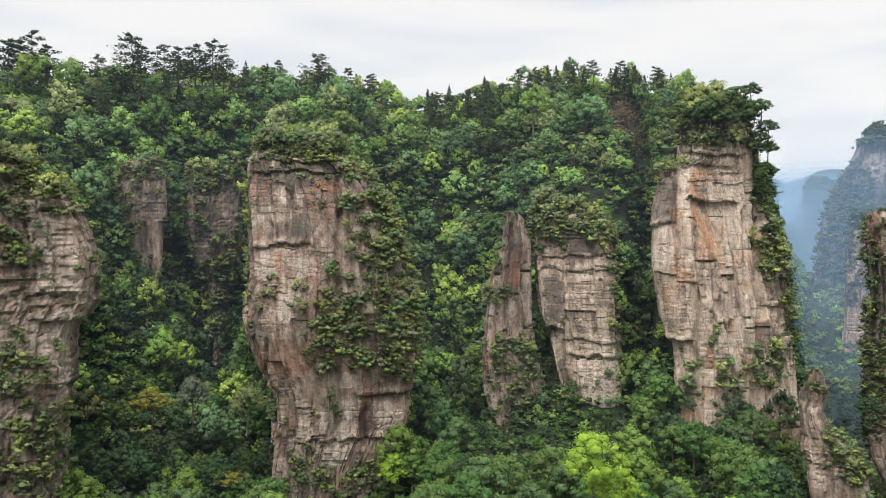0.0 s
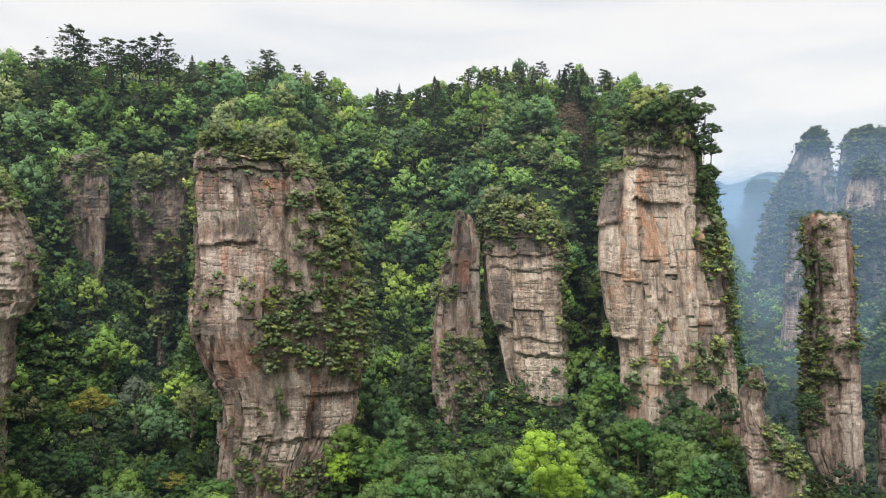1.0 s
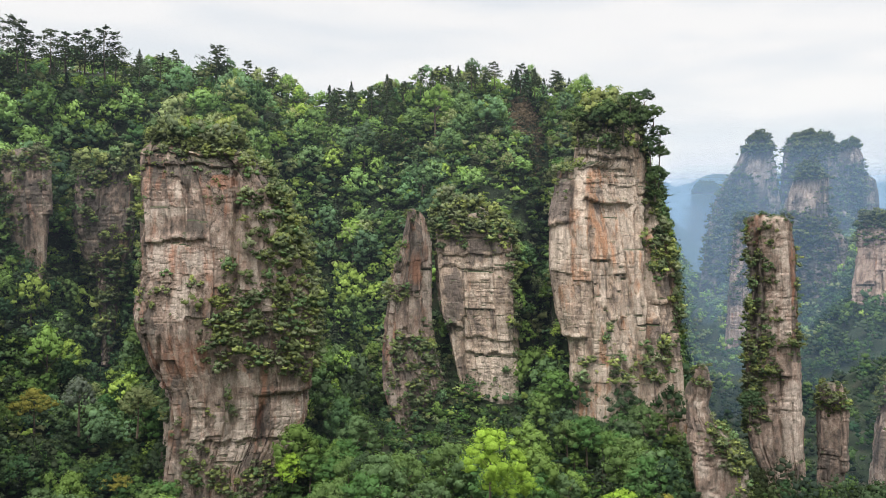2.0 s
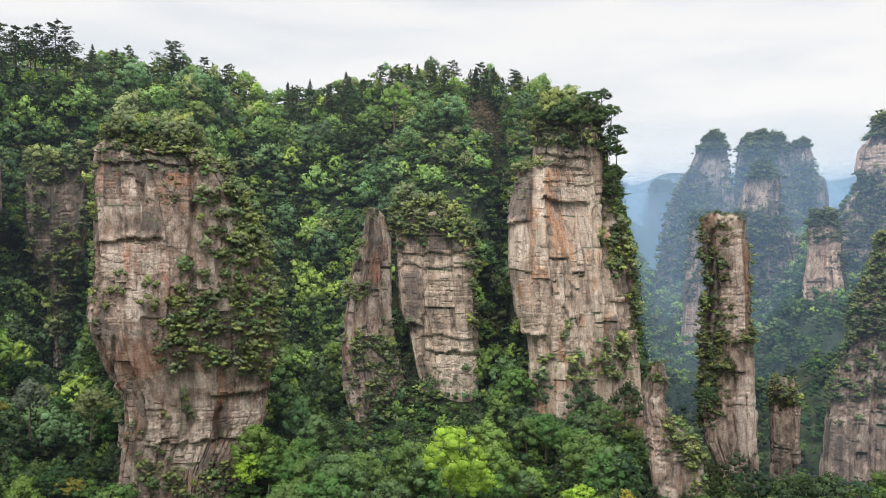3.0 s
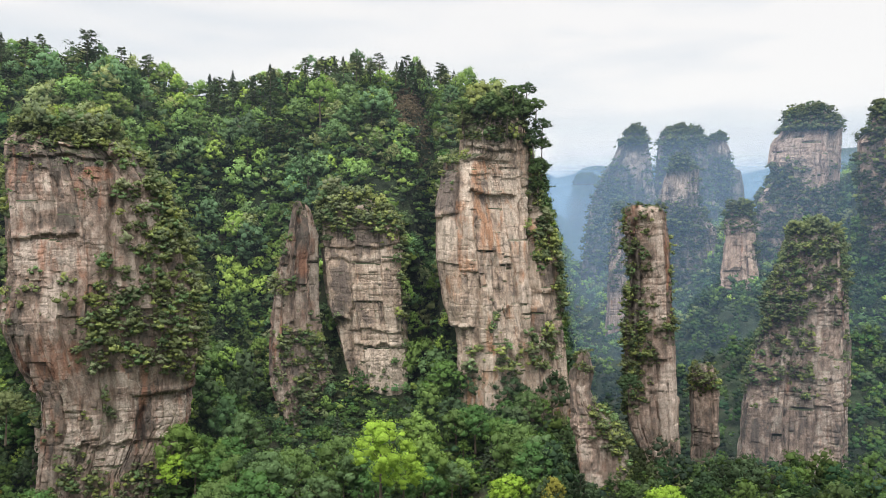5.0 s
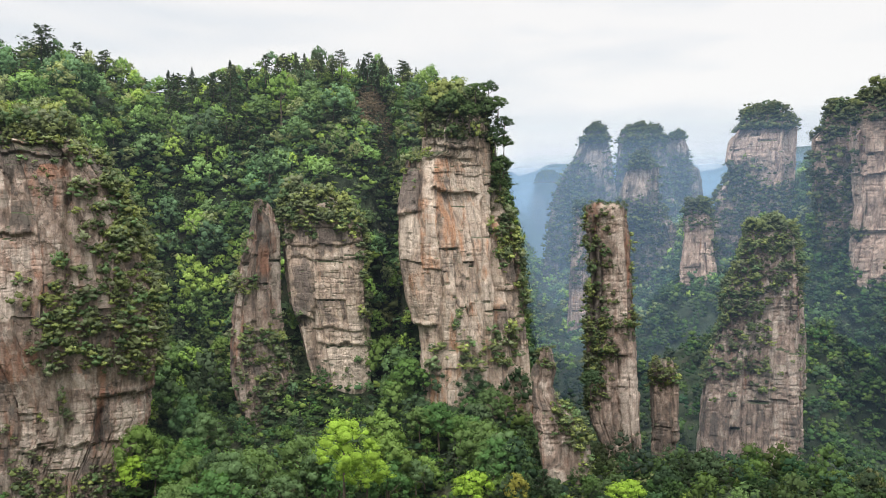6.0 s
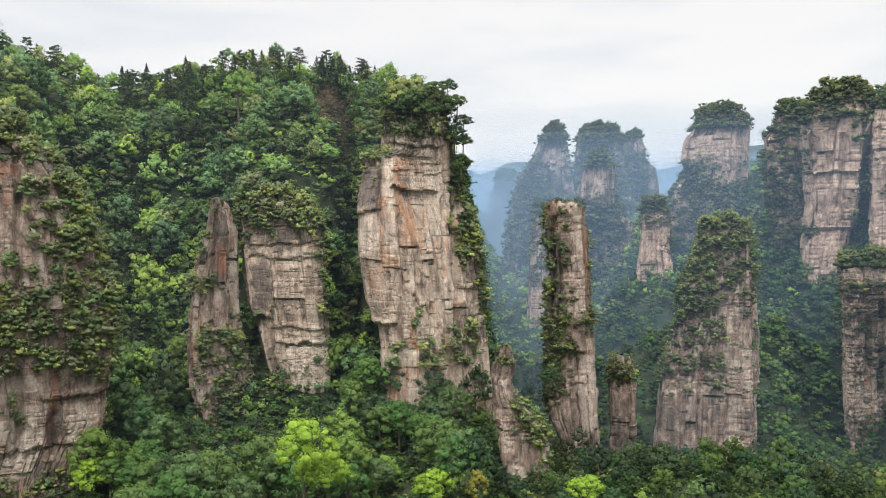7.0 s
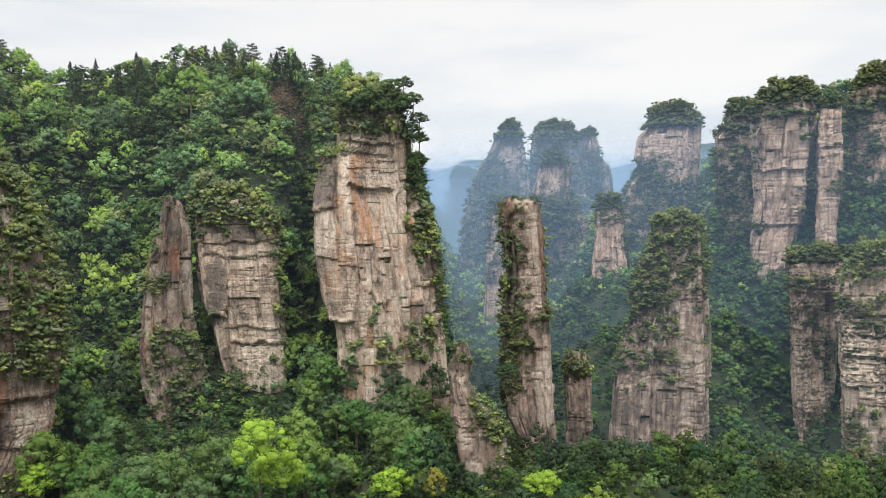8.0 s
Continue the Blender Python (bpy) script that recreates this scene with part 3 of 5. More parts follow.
def limb(a, b, r, sides=3):
    """A thin tapered branch from a to b."""
    a, b = np.array(a, float), np.array(b, float)
    w = b - a
    u = np.cross(w, (0.3, 0.2, 0.9))
    u /= np.linalg.norm(u) + 1e-9
    v = np.cross(w, u)
    v /= np.linalg.norm(v) + 1e-9
    ang = np.arange(sides) * 2 * math.pi / sides
    ring = np.cos(ang)[:, None] * u + np.sin(ang)[:, None] * v
    verts = np.concatenate([a + ring * r, b + ring * r * 0.3])
    f = []
    for k in range(sides):
        j = (k + 1) % sides
        f += [(k, j, sides + j), (k, sides + j, sides + k)]
    return verts, np.array(f)


def broadleaf(rng, leaves=300, leaf=0.42, height=8.0, radius=3.0, lumps=0, plain=False):
    """(wood, crown) of a forest tree about height metres tall."""
    tv, tf, drift = trunk_shape(rng, height * 0.62, 0.16 + height * 0.012)
    wood = [(tv, tf)]
    for _ in range(4):
        a = rng.uniform(0, 2 * math.pi)
        z = height * rng.uniform(0.3, 0.55)
        wood.append(limb((drift[2, 0] * 0.6, drift[2, 1] * 0.6, z), (math.cos(a) * radius * 0.6, math.sin(a) * radius * 0.6, z + height * 0.22), 0.09))
    crown = crown_shape(rng, leaves, radius, height * 0.82, height * 0.2, leaf, lumps=lumps or int(rng.integers(11, 16)), plain=plain)
    return joined(wood), crown


def pine(rng, leaves=260, leaf=0.34, height=11.0, spread=2.6, bare=0.4):
    """A mountain pine: a bare stem and flat, separate plates of needles on level branches."""
    tv, tf, drift = trunk_shape(rng, height * 0.96, 0.22, lean=0.5, rings=6)
    wood, crown = [(tv, tf)], []
    plates = 20
    for k in range(plates):
        z = height * (bare + (1.0 - bare) * k / (plates - 1))
        f = (z / height - bare) / (1 - bare)
        reach = spread * (0.55 + 0.6 * math.sin(math.pi * min(1, f * 0.85 + 0.15))) * rng.uniform(0.6, 1.15) * (1.0 - 0.45 * f)
        a = k * 2.4 + rng.uniform(-0.5, 0.5)
        j = min(5, int(z / height * 5))
        root = np.array((drift[j, 0], drift[j, 1], z - 0.2))
        tip = root + np.array((math.cos(a) * reach, math.sin(a) * reach, 0.35))
        wood.append(limb(root, tip, 0.07))
        n = leaves // plates
        c = root + (tip - root) * rng.uniform(0.25, 1.0, n)[:, None] ** 0.7 + rng.normal(size=(n, 3)) * np.array((0.36, 0.36, 0.17)) * (0.5 + reach * 0.32)
        nm = rng.normal(size=(n, 3)) * 0.35 + np.array((0, 0, 1.0))
        nm /= np.linalg.norm(nm, axis=1)[:, None]
        crown.append(leaf_faces(c, nm, leaf * rng.uniform(0.7, 1.3, n), rng))
    return joined(wood), joined(crown)


def fir(rng, leaves=300, leaf=0.40, height=10.0, spread=2.6):
    """A narrow, pointed conifer with drooping tiers."""
    tv, tf, drift = trunk_shape(rng, height, 0.16, lean=0.15, rings=4)
    f = rng.uniform(0, 1, leaves) ** 1.25
    tier = np.round(f * 11) / 11 + rng.normal(size=leaves) * 0.035
    r = spread * (1.03 - np.clip(tier, 0, 1)) * rng.uniform(0.35, 1.05, leaves) * rng.uniform(0.75, 1.1)
    a = rng.uniform(0, 2 * math.pi, leaves)
    c = np.c_[np.cos(a) * r, np.sin(a) * r, height * (0.14 + 0.86 * tier) - 0.25 * r]
    n = np.c_[np.cos(a) * 0.5, np.sin(a) * 0.5, np.ones(leaves)] + rng.normal(size=(leaves, 3)) * 0.3
    n /= np.linalg.norm(n, axis=1)[:, None]
    return (tv, tf), leaf_faces(c, n, leaf * rng.uniform(0.7, 1.3, leaves), rng)


def shrub(rng, leaves=70, leaf=0.3, lumps=5):
    """A low rounded bush about one metre in radius."""
    return crown_shape(rng, leaves, 1.1, 1.7, -0.35, leaf, lumps=lumps, plain=True)


GREENS = np.array([(0.123, 0.197, 0.062), (0.151, 0.235, 0.058), (0.089, 0.146, 0.060), (0.206, 0.287, 0.060), (0.140, 0.169, 0.075),
                   (0.092, 0.159, 0.075), (0.172, 0.193, 0.082), (0.067, 0.118, 0.056)])
GREEN_SHARE = np.array([0.18, 0.16, 0.16, 0.10, 0.11, 0.14, 0.07, 0.08])
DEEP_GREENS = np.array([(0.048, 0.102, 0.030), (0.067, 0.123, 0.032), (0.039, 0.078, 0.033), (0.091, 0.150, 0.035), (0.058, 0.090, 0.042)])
CLIFF_GREENS = np.array([(0.084, 0.102, 0.043), (0.103, 0.124, 0.045), (0.065, 0.083, 0.042), (0.086, 0.098, 0.055), (0.129, 0.148, 0.047), (0.060, 0.094, 0.040)])
PINE_GREENS = np.array([(0.040, 0.060, 0.034), (0.048, 0.068, 0.038), (0.058, 0.078, 0.042)])


class Stand:
    """Many plants gathered into one mesh."""

    def __init__(self):
        self.v, self.f, self.t, self.round, self.n = [], [], [], [], 0

    def add(self, shape, at, scale, turn, tint, stretch=1.0):
        v, f = shape[:2]
        c, s = math.cos(turn), math.sin(turn)
        spun = lambda p: np.c_[p[:, 0] * c - p[:, 1] * s, p[:, 0] * s + p[:, 1] * c, p[:, 2]]
        self.v.append(spun(v) * np.array((scale, scale, scale * stretch)) + np.asarray(at, float))
        self.f.append(f + self.n)
        self.t.append(np.broadcast_to(np.asarray(tint, float), (len(v), 3)))
        if len(shape) == 3:
            self.round.append(spun(shape[2]))
        self.n += len(v)

    def finish(self, name, label, category, material, kind="stuff"):
        if not self.v:
            return None
        me = mesh_from(name, np.concatenate(self.v), np.concatenate(self.f), material, np.concatenate(self.t), normals=np.concatenate(self.round) if self.round else None)
        return tagged(new(name, me), label, category, kind=kind)


PILLARS = []


def place(key, name, label, bearing, dist, thick, levels, patches, seed, step, material, far=False, rough=1.0, bed=0.5, joint=1.0, lumpy=1.0, cracks=(), ledges=(), crown=(4.6, 0.6, 1.2), stains_and_shade=(), skin=(0.5, 0.2, 0.2), dome=2.0):
    PILLARS.append((key, Pillar(name, label, bearing, dist, thick, levels, seed, step, material, rough, bed, joint, lumpy, cracks, ledges, crown, "sandstone pillars", stains_and_shade, skin, dome), patches, far))

place("cliff", "rock_cliff", "grey weathered sandstone cliff with shrubs in its ledges", -28.42, 222, 16,
      [(119.7, -19.6, 15.2), (117.9, -19.6, 15.9), (112.8, -19.6, 18.7), (105.1, -19.5, 21.9), (96.1, -19.5, 24.3), (87.1, -19.5, 24.3), (83.9, -19.5, 21.6), (79.5, -19.5, 19.8), (66.7, -19.5, 19.0), (59.1, -19.5, 17.3), (46.4, -19.5, 16.5), (38.7, -19.5, 16.0)],
      [(6.4, 112.8, 12.0, 7.5, 80, 2.0), (16.2, 118.3, 7.5, 4.5, 34, 2.0), (6.4, 98.7, 6.0, 3.8, 16, 1.6), (17.5, 97.4, 3.0, 2.3, 6, 1.3), (6.4, 74.5, 6.8, 6.0, 34, 2.0), (10.0, 61.4, 9.0, 6.0, 40, 2.0), (4.0, 55.6, 7.5, 6.0, 34, 2.0), (12.5, 84.5, 6.0, 3.0, 6, 1.3), (5.2, 47.8, 10.5, 6.0, 46, 2.0), (23.9, 96.1, 1.8, 4.5, 9, 1.3)],
      101, 0.6, ROCK_GREY, False, 1.0, 0.6, 1.0, 0.8,
      ledges=[(8.8, 25.2, 84.4, 1.6, 4), (-9.8, 20.0, 89.8, 1, 3), (-9.8, 21.3, 68.2, 1, 3)])
place("cliff", "rock_cliff", "narrow grey rock rib showing through the forest", -19.58, 287, 9,
      [(129.4, -7.8, 5.1), (124.9, -8.5, 5.6), (114.3, -9.3, 6.0), (103.6, -5.9, 6.0), (92.9, -3.3, 5.3), (84.0, -1.5, 3.0), (68.0, -1.0, 1.5)],
      [(-1.7, 126.1, 8.8, 3.9, 46, 1.8), (-7.6, 117.3, 4.9, 7.8, 39, 1.7), (2.7, 122.8, 2.9, 5.8, 11, 1.6), (-5.1, 100.1, 4.3, 7.8, 20, 1.6), (1.8, 79.1, 7.8, 11.7, 69, 2.1), (0.1, 89.6, 5.8, 3.9, 16, 1.7)],
      108, 0.6, ROCK_GREY, False, 1.0, 0.45, 1.0, 0.8, skin=(0.36, 0.2, 0.3))
place("cliff", "rock_cliff", "grey-brown rock face under the forest edge", -15.19, 290, 9,
      [(125.8, -9.8, 8.3), (118.5, -10.1, 8.6), (107.4, -10.0, 8.0), (96.7, -7.8, 7.0), (90.0, -3.0, 4.0), (66.9, -1.0, 2.0)],
      [(-0.7, 122.6, 9.8, 3.5, 41, 1.8), (-6.1, 112.6, 3.5, 7.9, 25, 1.8), (-0.6, 94.7, 9.8, 7.9, 57, 2.0), (-7.9, 103.7, 3.9, 9.8, 13, 1.8), (1.2, 78.4, 9.8, 11.8, 57, 2.3), (7.6, 107.4, 3.0, 9.8, 23, 2.0)],
      115, 0.6, ROCK_GREY, False, 1.0, 0.45, 1.0, 0.8, skin=(0.24, 0.22, 0.38))
place("pillar", "rock_pillar", "tall brown-grey sandstone pillar with a shrub-covered shoulder", -7.49, 238, 21,
      [(129.4, -21.8, 4.5), (127.6, -22.8, 5.5), (123.3, -24.2, 9.5), (114.0, -24.3, 16.0), (103.2, -23.5, 20.0), (90.8, -23.5, 23.0), (81.5, -25.3, 24.9), (76.8, -24.7, 25.4), (69.1, -21.9, 25.1), (61.3, -18.0, 23.3), (55.0, -17.3, 22.8), (48.9, -17.6, 20.1), (41.2, -18.5, 16.1), (28.8, -19.1, 16.1)],
      [(8.7, 121.5, 5.6, 5.6, 51, 2.0), (16.0, 95.0, 6.0, 14.0, 90, 1.7), (13.5, 108.0, 4.0, 8.0, 50, 1.7), (11.1, 112.4, 7.3, 7.3, 63, 2.0), (12.8, 100.1, 8.1, 6.5, 69, 2.1), (9.6, 87.9, 12.9, 8.1, 138, 2.1), (11.2, 75.7, 13.7, 7.3, 149, 2.0), (1.6, 78.8, 5.6, 8.1, 40, 1.6), (17.6, 69.5, 8.1, 3.2, 28, 1.7), (-8.0, 125.8, 11.3, 2.4, 46, 1.6), (-11.1, 119.7, 9.7, 3.2, 16, 1.3), (-4.8, 113.8, 2.4, 4.0, 9, 1.2), (-18.9, 85.1, 5.6, 5.6, 20, 1.3), (-23.5, 56.8, 5.6, 3.6, 46, 1.8), (17.7, 40.4, 5.2, 4.8, 51, 2.0), (-7.9, 42.6, 5.6, 4.0, 29, 1.7), (3.2, 37.7, 7.3, 4.8, 46, 1.8), (-14.1, 53.4, 3.2, 4.8, 9, 1.3), (-25.1, 95.6, 2.3, 5.6, 16, 1.7), (-25.1, 110.5, 4.0, 5.6, 23, 2.0), (-3.1, 57.6, 4.0, 3.2, 11, 1.3), (8.0, 40.6, 3.2, 4.0, 16, 1.6)],
      122, 0.36, ROCK_GREY, False, 0.9, 0.25, 1.1, 0.5,
      cracks=[(1.6, 86.4, 122.9, 0.8, 2.2), (-11.1, 101.6, 116.7, 0.6, 1.2), (0.3, 45.4, 71.2, 0.8, 1.6), (8.3, 47.5, 60.1, 0.8, 2.8), (-17.3, 61.0, 77.6, 0.6, 1.4)],
      ledges=[(-22.0, -4.8, 100.9, 0.9, 2.5), (5.1, 24.1, 61.6, 1.3, 2.5), (-23.5, -13.4, 62.9, 1.2, 3), (-11.0, 17.7, 49.6, 1.0, 2), (-22.8, 1.5, 121.2, 0.8, 2), (-22.0, 4.7, 125.1, 0.8, 2)], crown=(4.0, 0.6, 1.1),
      # the mark at 7.1, 55.4 darkens the cleft: recess shade set in the colour
      stains_and_shade=[(-11.1, 120.7, 13.5, 5.7, -0.38, -0.1, 0.25), (-12.6, 103.0, 5.7, 4.8, -0.3, -0.1, 0.1), (-14.7, 109.3, 4.5, 2.1, 0.35, 0.1, -0.2), (-1.9, 116.0, 3.3, 2.0, 0.25, 0.6, -0.2), (-12.5, 96.4, 9.0, 6.3, 0.22, 0.2, -0.1), (-11.8, 85.8, 2.6, 4.8, 0.5, -0.4, -0.2), (0.6, 103.2, 5.1, 6.0, 0.1, -0.4, 0), (-13.0, 70.6, 9.0, 6.0, 0.05, 0.32, 0), (17.1, 53.5, 6.0, 7.5, 0.4, 0.05, -0.1), (8.5, 62.6, 1.4, 9.0, 0.1, 0.5, 0), (7.1, 55.4, 1.4, 6.0, -0.1, 0.2, 0.5), (-13.9, 56.5, 4.5, 7.5, 0.2, 0.1, 0), (-21.3, 82.0, 2.1, 12.0, -0.2, 0.1, 0.2)], skin=(0.46, 0.26, 0.2))
place("pillar", "rock_pillar", "slim pointed sandstone pillar beside a wider grey one", 4.58, 254, 8,
      [(110.2, -1.8, 5.3), (106.9, -2.1, 5.8), (101.9, -3.1, 7.1), (90.2, -6.2, 7.3), (80.2, -7.5, 7.5), (66.9, -8.6, 9.1), (56.9, -8.0, 12.5), (43.7, -4.1, 13.0), (30.4, -3.7, 13.4)],
      [(3.9, 67.6, 7.8, 6.9, 63, 1.8), (4.8, 54.6, 7.8, 8.6, 69, 1.8), (-5.5, 90.4, 3.1, 6.9, 23, 1.7), (-3.8, 67.5, 3.8, 8.6, 23, 1.6), (-5.5, 101.8, 2.1, 5.2, 13, 1.6), (-0.3, 48.0, 3.4, 5.2, 13, 1.6)],
      129, 0.47, ROCK_GREY, False, 0.8, 0.25, 1.2, 0.8,
      cracks=[(0.5, 93.7, 108.3, 0.7, 1.2), (4.8, 70.9, 90.4, 0.7, 1.2)],
      stains_and_shade=[(1.9, 95.3, 2.4, 8.4, 0.1, 0.45, 0), (5.7, 87.8, 1.3, 8.4, 0.5, -0.2, -0.1), (3.9, 108.0, 4.2, 3.4, -0.3, 0, 0.2)], skin=(0.45, 0.28, 0.2))
place("pillar", "rock_pillar", "pale grey bedded sandstone pillar below the wooded plateau", 9.34, 260, 12,
      [(112.5, -14.3, 7.6), (109.4, -15.0, 8.8), (103.6, -14.7, 10.5), (90.1, -13.6, 11.7), (80.0, -12.4, 12.2), (73.2, -10.6, 12.7), (59.8, -7.1, 13.6), (49.7, -7.1, 13.2), (36.2, -7.1, 12.6)],
      [(-2.9, 113.1, 12.3, 3.2, 80, 2.0), (-4.6, 104.9, 10.6, 3.5, 69, 1.6), (8.3, 103.5, 3.9, 5.3, 34, 1.6), (-4.6, 108.5, 10.6, 2.5, 34, 1.8), (10.0, 95.3, 2.8, 10.6, 34, 1.7), (12.5, 80.6, 2.8, 10.6, 29, 1.7), (-11.5, 103.5, 3.5, 5.3, 23, 1.6), (-8.9, 55.4, 5.3, 3.9, 25, 1.6), (-11.5, 78.6, 2.6, 3.5, 8, 1.3), (2.3, 59.0, 3.2, 2.1, 9, 1.3), (10.8, 64.1, 2.5, 7.1, 18, 1.6)],
      136, 0.36, ROCK_PALE, False, 0.75, 0.35, 0.9, 0.4,
      cracks=[(-4.5, 57.1, 80.3, 0.7, 1.4), (11.7, 67.4, 101.9, 0.7, 1.6)],
      ledges=[(-14.1, 12.5, 98.2, 0.63, 2), (-13.3, 12.5, 93.9, 0.49, 2), (-11.5, -4.6, 76.6, 1.96, 6), (-4.5, 13.2, 68.9, 0.91, 4), (-7.1, 13.2, 72.8, 0.63, 2), (-13.3, 11.6, 103.5, 0.49, 2)], crown=(3.6, 0.6, 1.1),
      stains_and_shade=[(0.3, 102.3, 10.2, 7.1, -0.5, -0.1, 0.15), (3.9, 95.0, 7.6, 3.7, 0.2, 0, -0.1), (-8.4, 84.3, 4.1, 10.2, -0.4, 0, 0.15), (5.9, 65.5, 7.6, 11.9, 0.4, -0.05, -0.1), (13.2, 80.2, 2.0, 10.2, -0.4, 0, 0.1)], skin=(0.55, 0.14, 0.14))
place("pillar", "rock_pillar", "tall pale cream and rust sandstone pillar with wooded top", 18.37, 252, 20,
      [(135.7, -10.6, 8.9), (132.5, -11.1, 9.3), (124.8, -11.7, 10.1), (122.7, -16.6, 10.5), (108.5, -19.2, 14.0), (94.0, -18.7, 17.8), (81.4, -16.9, 19.9), (72.1, -13.7, 20.8), (61.2, -13.0, 21.9), (47.1, -13.0, 22.7)],
      [(-1.4, 131.9, 10.3, 2.1, 46, 1.8), (-14.0, 123.6, 3.2, 1.6, 40, 1.9), (14.5, 121.4, 3.1, 8.5, 51, 1.8), (15.3, 103.3, 4.8, 6.8, 80, 1.8), (14.6, 94.2, 3.4, 3.4, 27, 1.7), (12.4, 71.5, 5.5, 4.3, 36, 1.7), (20.5, 88.3, 2.4, 8.5, 39, 1.8), (-14.7, 120.6, 2.4, 6.0, 16, 1.6), (-0.5, 77.1, 2.6, 4.3, 10, 1.3), (-6.7, 66.1, 3.1, 3.4, 18, 1.8), (1.0, 67.9, 2.4, 3.1, 16, 1.8), (11.6, 112.4, 2.4, 6.8, 18, 1.4), (8.6, 65.2, 6.8, 3.4, 23, 1.6)],
      143, 0.36, ROCK_PALE, False, 0.75, 0.22, 1.25, 0.3,
      cracks=[(10.1, 69.9, 117.0, 1.0, 3.2), (6.8, 86.5, 112.5, 0.5, 1.6), (-5.5, 67.7, 106.4, 0.6, 1.4), (0.2, 75.6, 95.6, 0.7, 1.0), (-11.0, 100.2, 122.1, 0.6, 1.2), (4.1, 61.9, 81.9, 0.7, 1.4), (20.2, 70.4, 103.3, 0.7, 1.5)],
      ledges=[(-9.1, 5.9, 113.8, 1.4, 5), (-11.1, 7.4, 126.8, 0.98, 3), (-11.0, 4.8, 123.1, 0.63, 2), (-17.9, -6.4, 75.5, 1.19, 5), (10.9, 18.3, 84.4, 0.77, 4), (-19.5, -10.7, 107.1, 0.84, 3), (-9.9, 8.6, 118.8, 0.42, 2)], crown=(3.2, 0.8, 1.3),
      # first mark: flank weathering and recess shade as colour; the 10.0 one, crack shade
      stains_and_shade=[(-15.0, 114.5, 4.2, 8.5, -0.7, -0.1, 0.35), (-1.3, 126.1, 8.8, 1.6, -0.1, 0, 0.4), (-2.7, 120.3, 4.8, 2.9, 0.05, 0.3, 0), (-15.1, 100.5, 3.0, 7.2, 0.4, -0.3, -0.1), (-3.4, 97.5, 3.2, 9.6, 0, 0.14, -0.05), (-8.6, 100.4, 2.2, 9.6, 0.3, -0.2, -0.1), (16.8, 79.6, 6.1, 14.4, -0.45, 0, 0.1), (10.0, 112.1, 0.8, 8.8, -0.2, 0, 0.5), (-8.0, 72.0, 4.0, 6.4, -0.1, 0, 0.2), (-2.5, 71.9, 2.2, 6.4, 0, 0.45, 0), (-12.6, 84.9, 2.6, 6.4, 0.05, 0.3, 0)], skin=(0.54, 0.37, 0.2), dome=4)
place("pillar", "rock_pillar", "low crooked rock knob with shrubs on its side", 24.08, 226, 6,
      [(71.4, -2.2, 2.4), (68.5, -2.6, 2.5), (64.7, -3.1, 2.8), (60.2, -3.0, 1.8), (57.2, -3.0, 3.0), (51.2, -2.8, 9.1), (45.2, -1.9, 11.5), (36.2, -0.6, 12.3), (27.2, -1.1, 12.7)],
      [(5.7, 52.2, 3.4, 4.9, 57, 1.4), (0.0, 67.6, 2.1, 1.8, 16, 1.0), (7.8, 47.1, 3.1, 3.4, 39, 1.4), (10.3, 47.9, 2.5, 4.6, 34, 1.6), (10.5, 39.1, 2.1, 3.1, 20, 1.4), (3.0, 55.9, 1.2, 2.1, 9, 1.0)],
      150, 0.6, ROCK_GREY, False, 1.0, 0.45, 1.0, 0.8)
place("pillar", "rock_pillar", "slender free-standing brown sandstone needle", 28.55, 300, 7,
      [(111.8, -9.6, 5.6), (109.3, -9.8, 5.9), (102.4, -9.5, 7.0), (86.7, -7.8, 8.3), (70.9, -9.8, 8.8), (55.1, -9.5, 9.5), (43.3, -8.8, 10.0), (35.4, -7.7, 10.1), (23.6, -2.3, 10.2), (7.7, -0.4, 10.3)],
      [(-7.8, 92.8, 2.6, 14.2, 46, 1.7), (-9.0, 71.5, 3.1, 10.2, 34, 1.7), (-7.1, 54.1, 5.7, 10.2, 80, 1.7), (-3.9, 75.4, 4.9, 12.2, 69, 1.6), (-3.4, 61.8, 5.3, 6.1, 57, 1.6), (-6.2, 44.4, 4.5, 6.1, 34, 1.7), (-2.7, 94.7, 2.8, 10.2, 23, 1.4), (5.1, 69.6, 4.1, 3.7, 23, 1.6), (-5.6, 109.7, 3.7, 1.4, 11, 1.0), (7.4, 96.5, 1.4, 12.2, 16, 1.4), (-9.7, 106.3, 2.4, 3.1, 8, 1.2), (8.2, 79.2, 2.0, 12.2, 16, 1.4), (-2.0, 61.9, 4.1, 4.1, 11, 1.3)],
      157, 0.6, ROCK_GREY, False, 0.75, 0.35, 0.9, 0.5,
      cracks=[(-5.8, 67.6, 107.2, 0.8, 2.4), (1.9, 27.0, 63.8, 0.6, 1.2)],
      ledges=[(-6.0, 6.1, 59.9, 1, 3)],
      stains_and_shade=[(3.7, 92.3, 4.4, 14.0, 0.05, 0.2, 0), (5.2, 42.5, 4.0, 16.0, 0.4, 0, -0.1), (-6.3, 82.4, 3.6, 24.0, -0.4, 0, 0.2)], skin=(0.46, 0.30, 0.2))
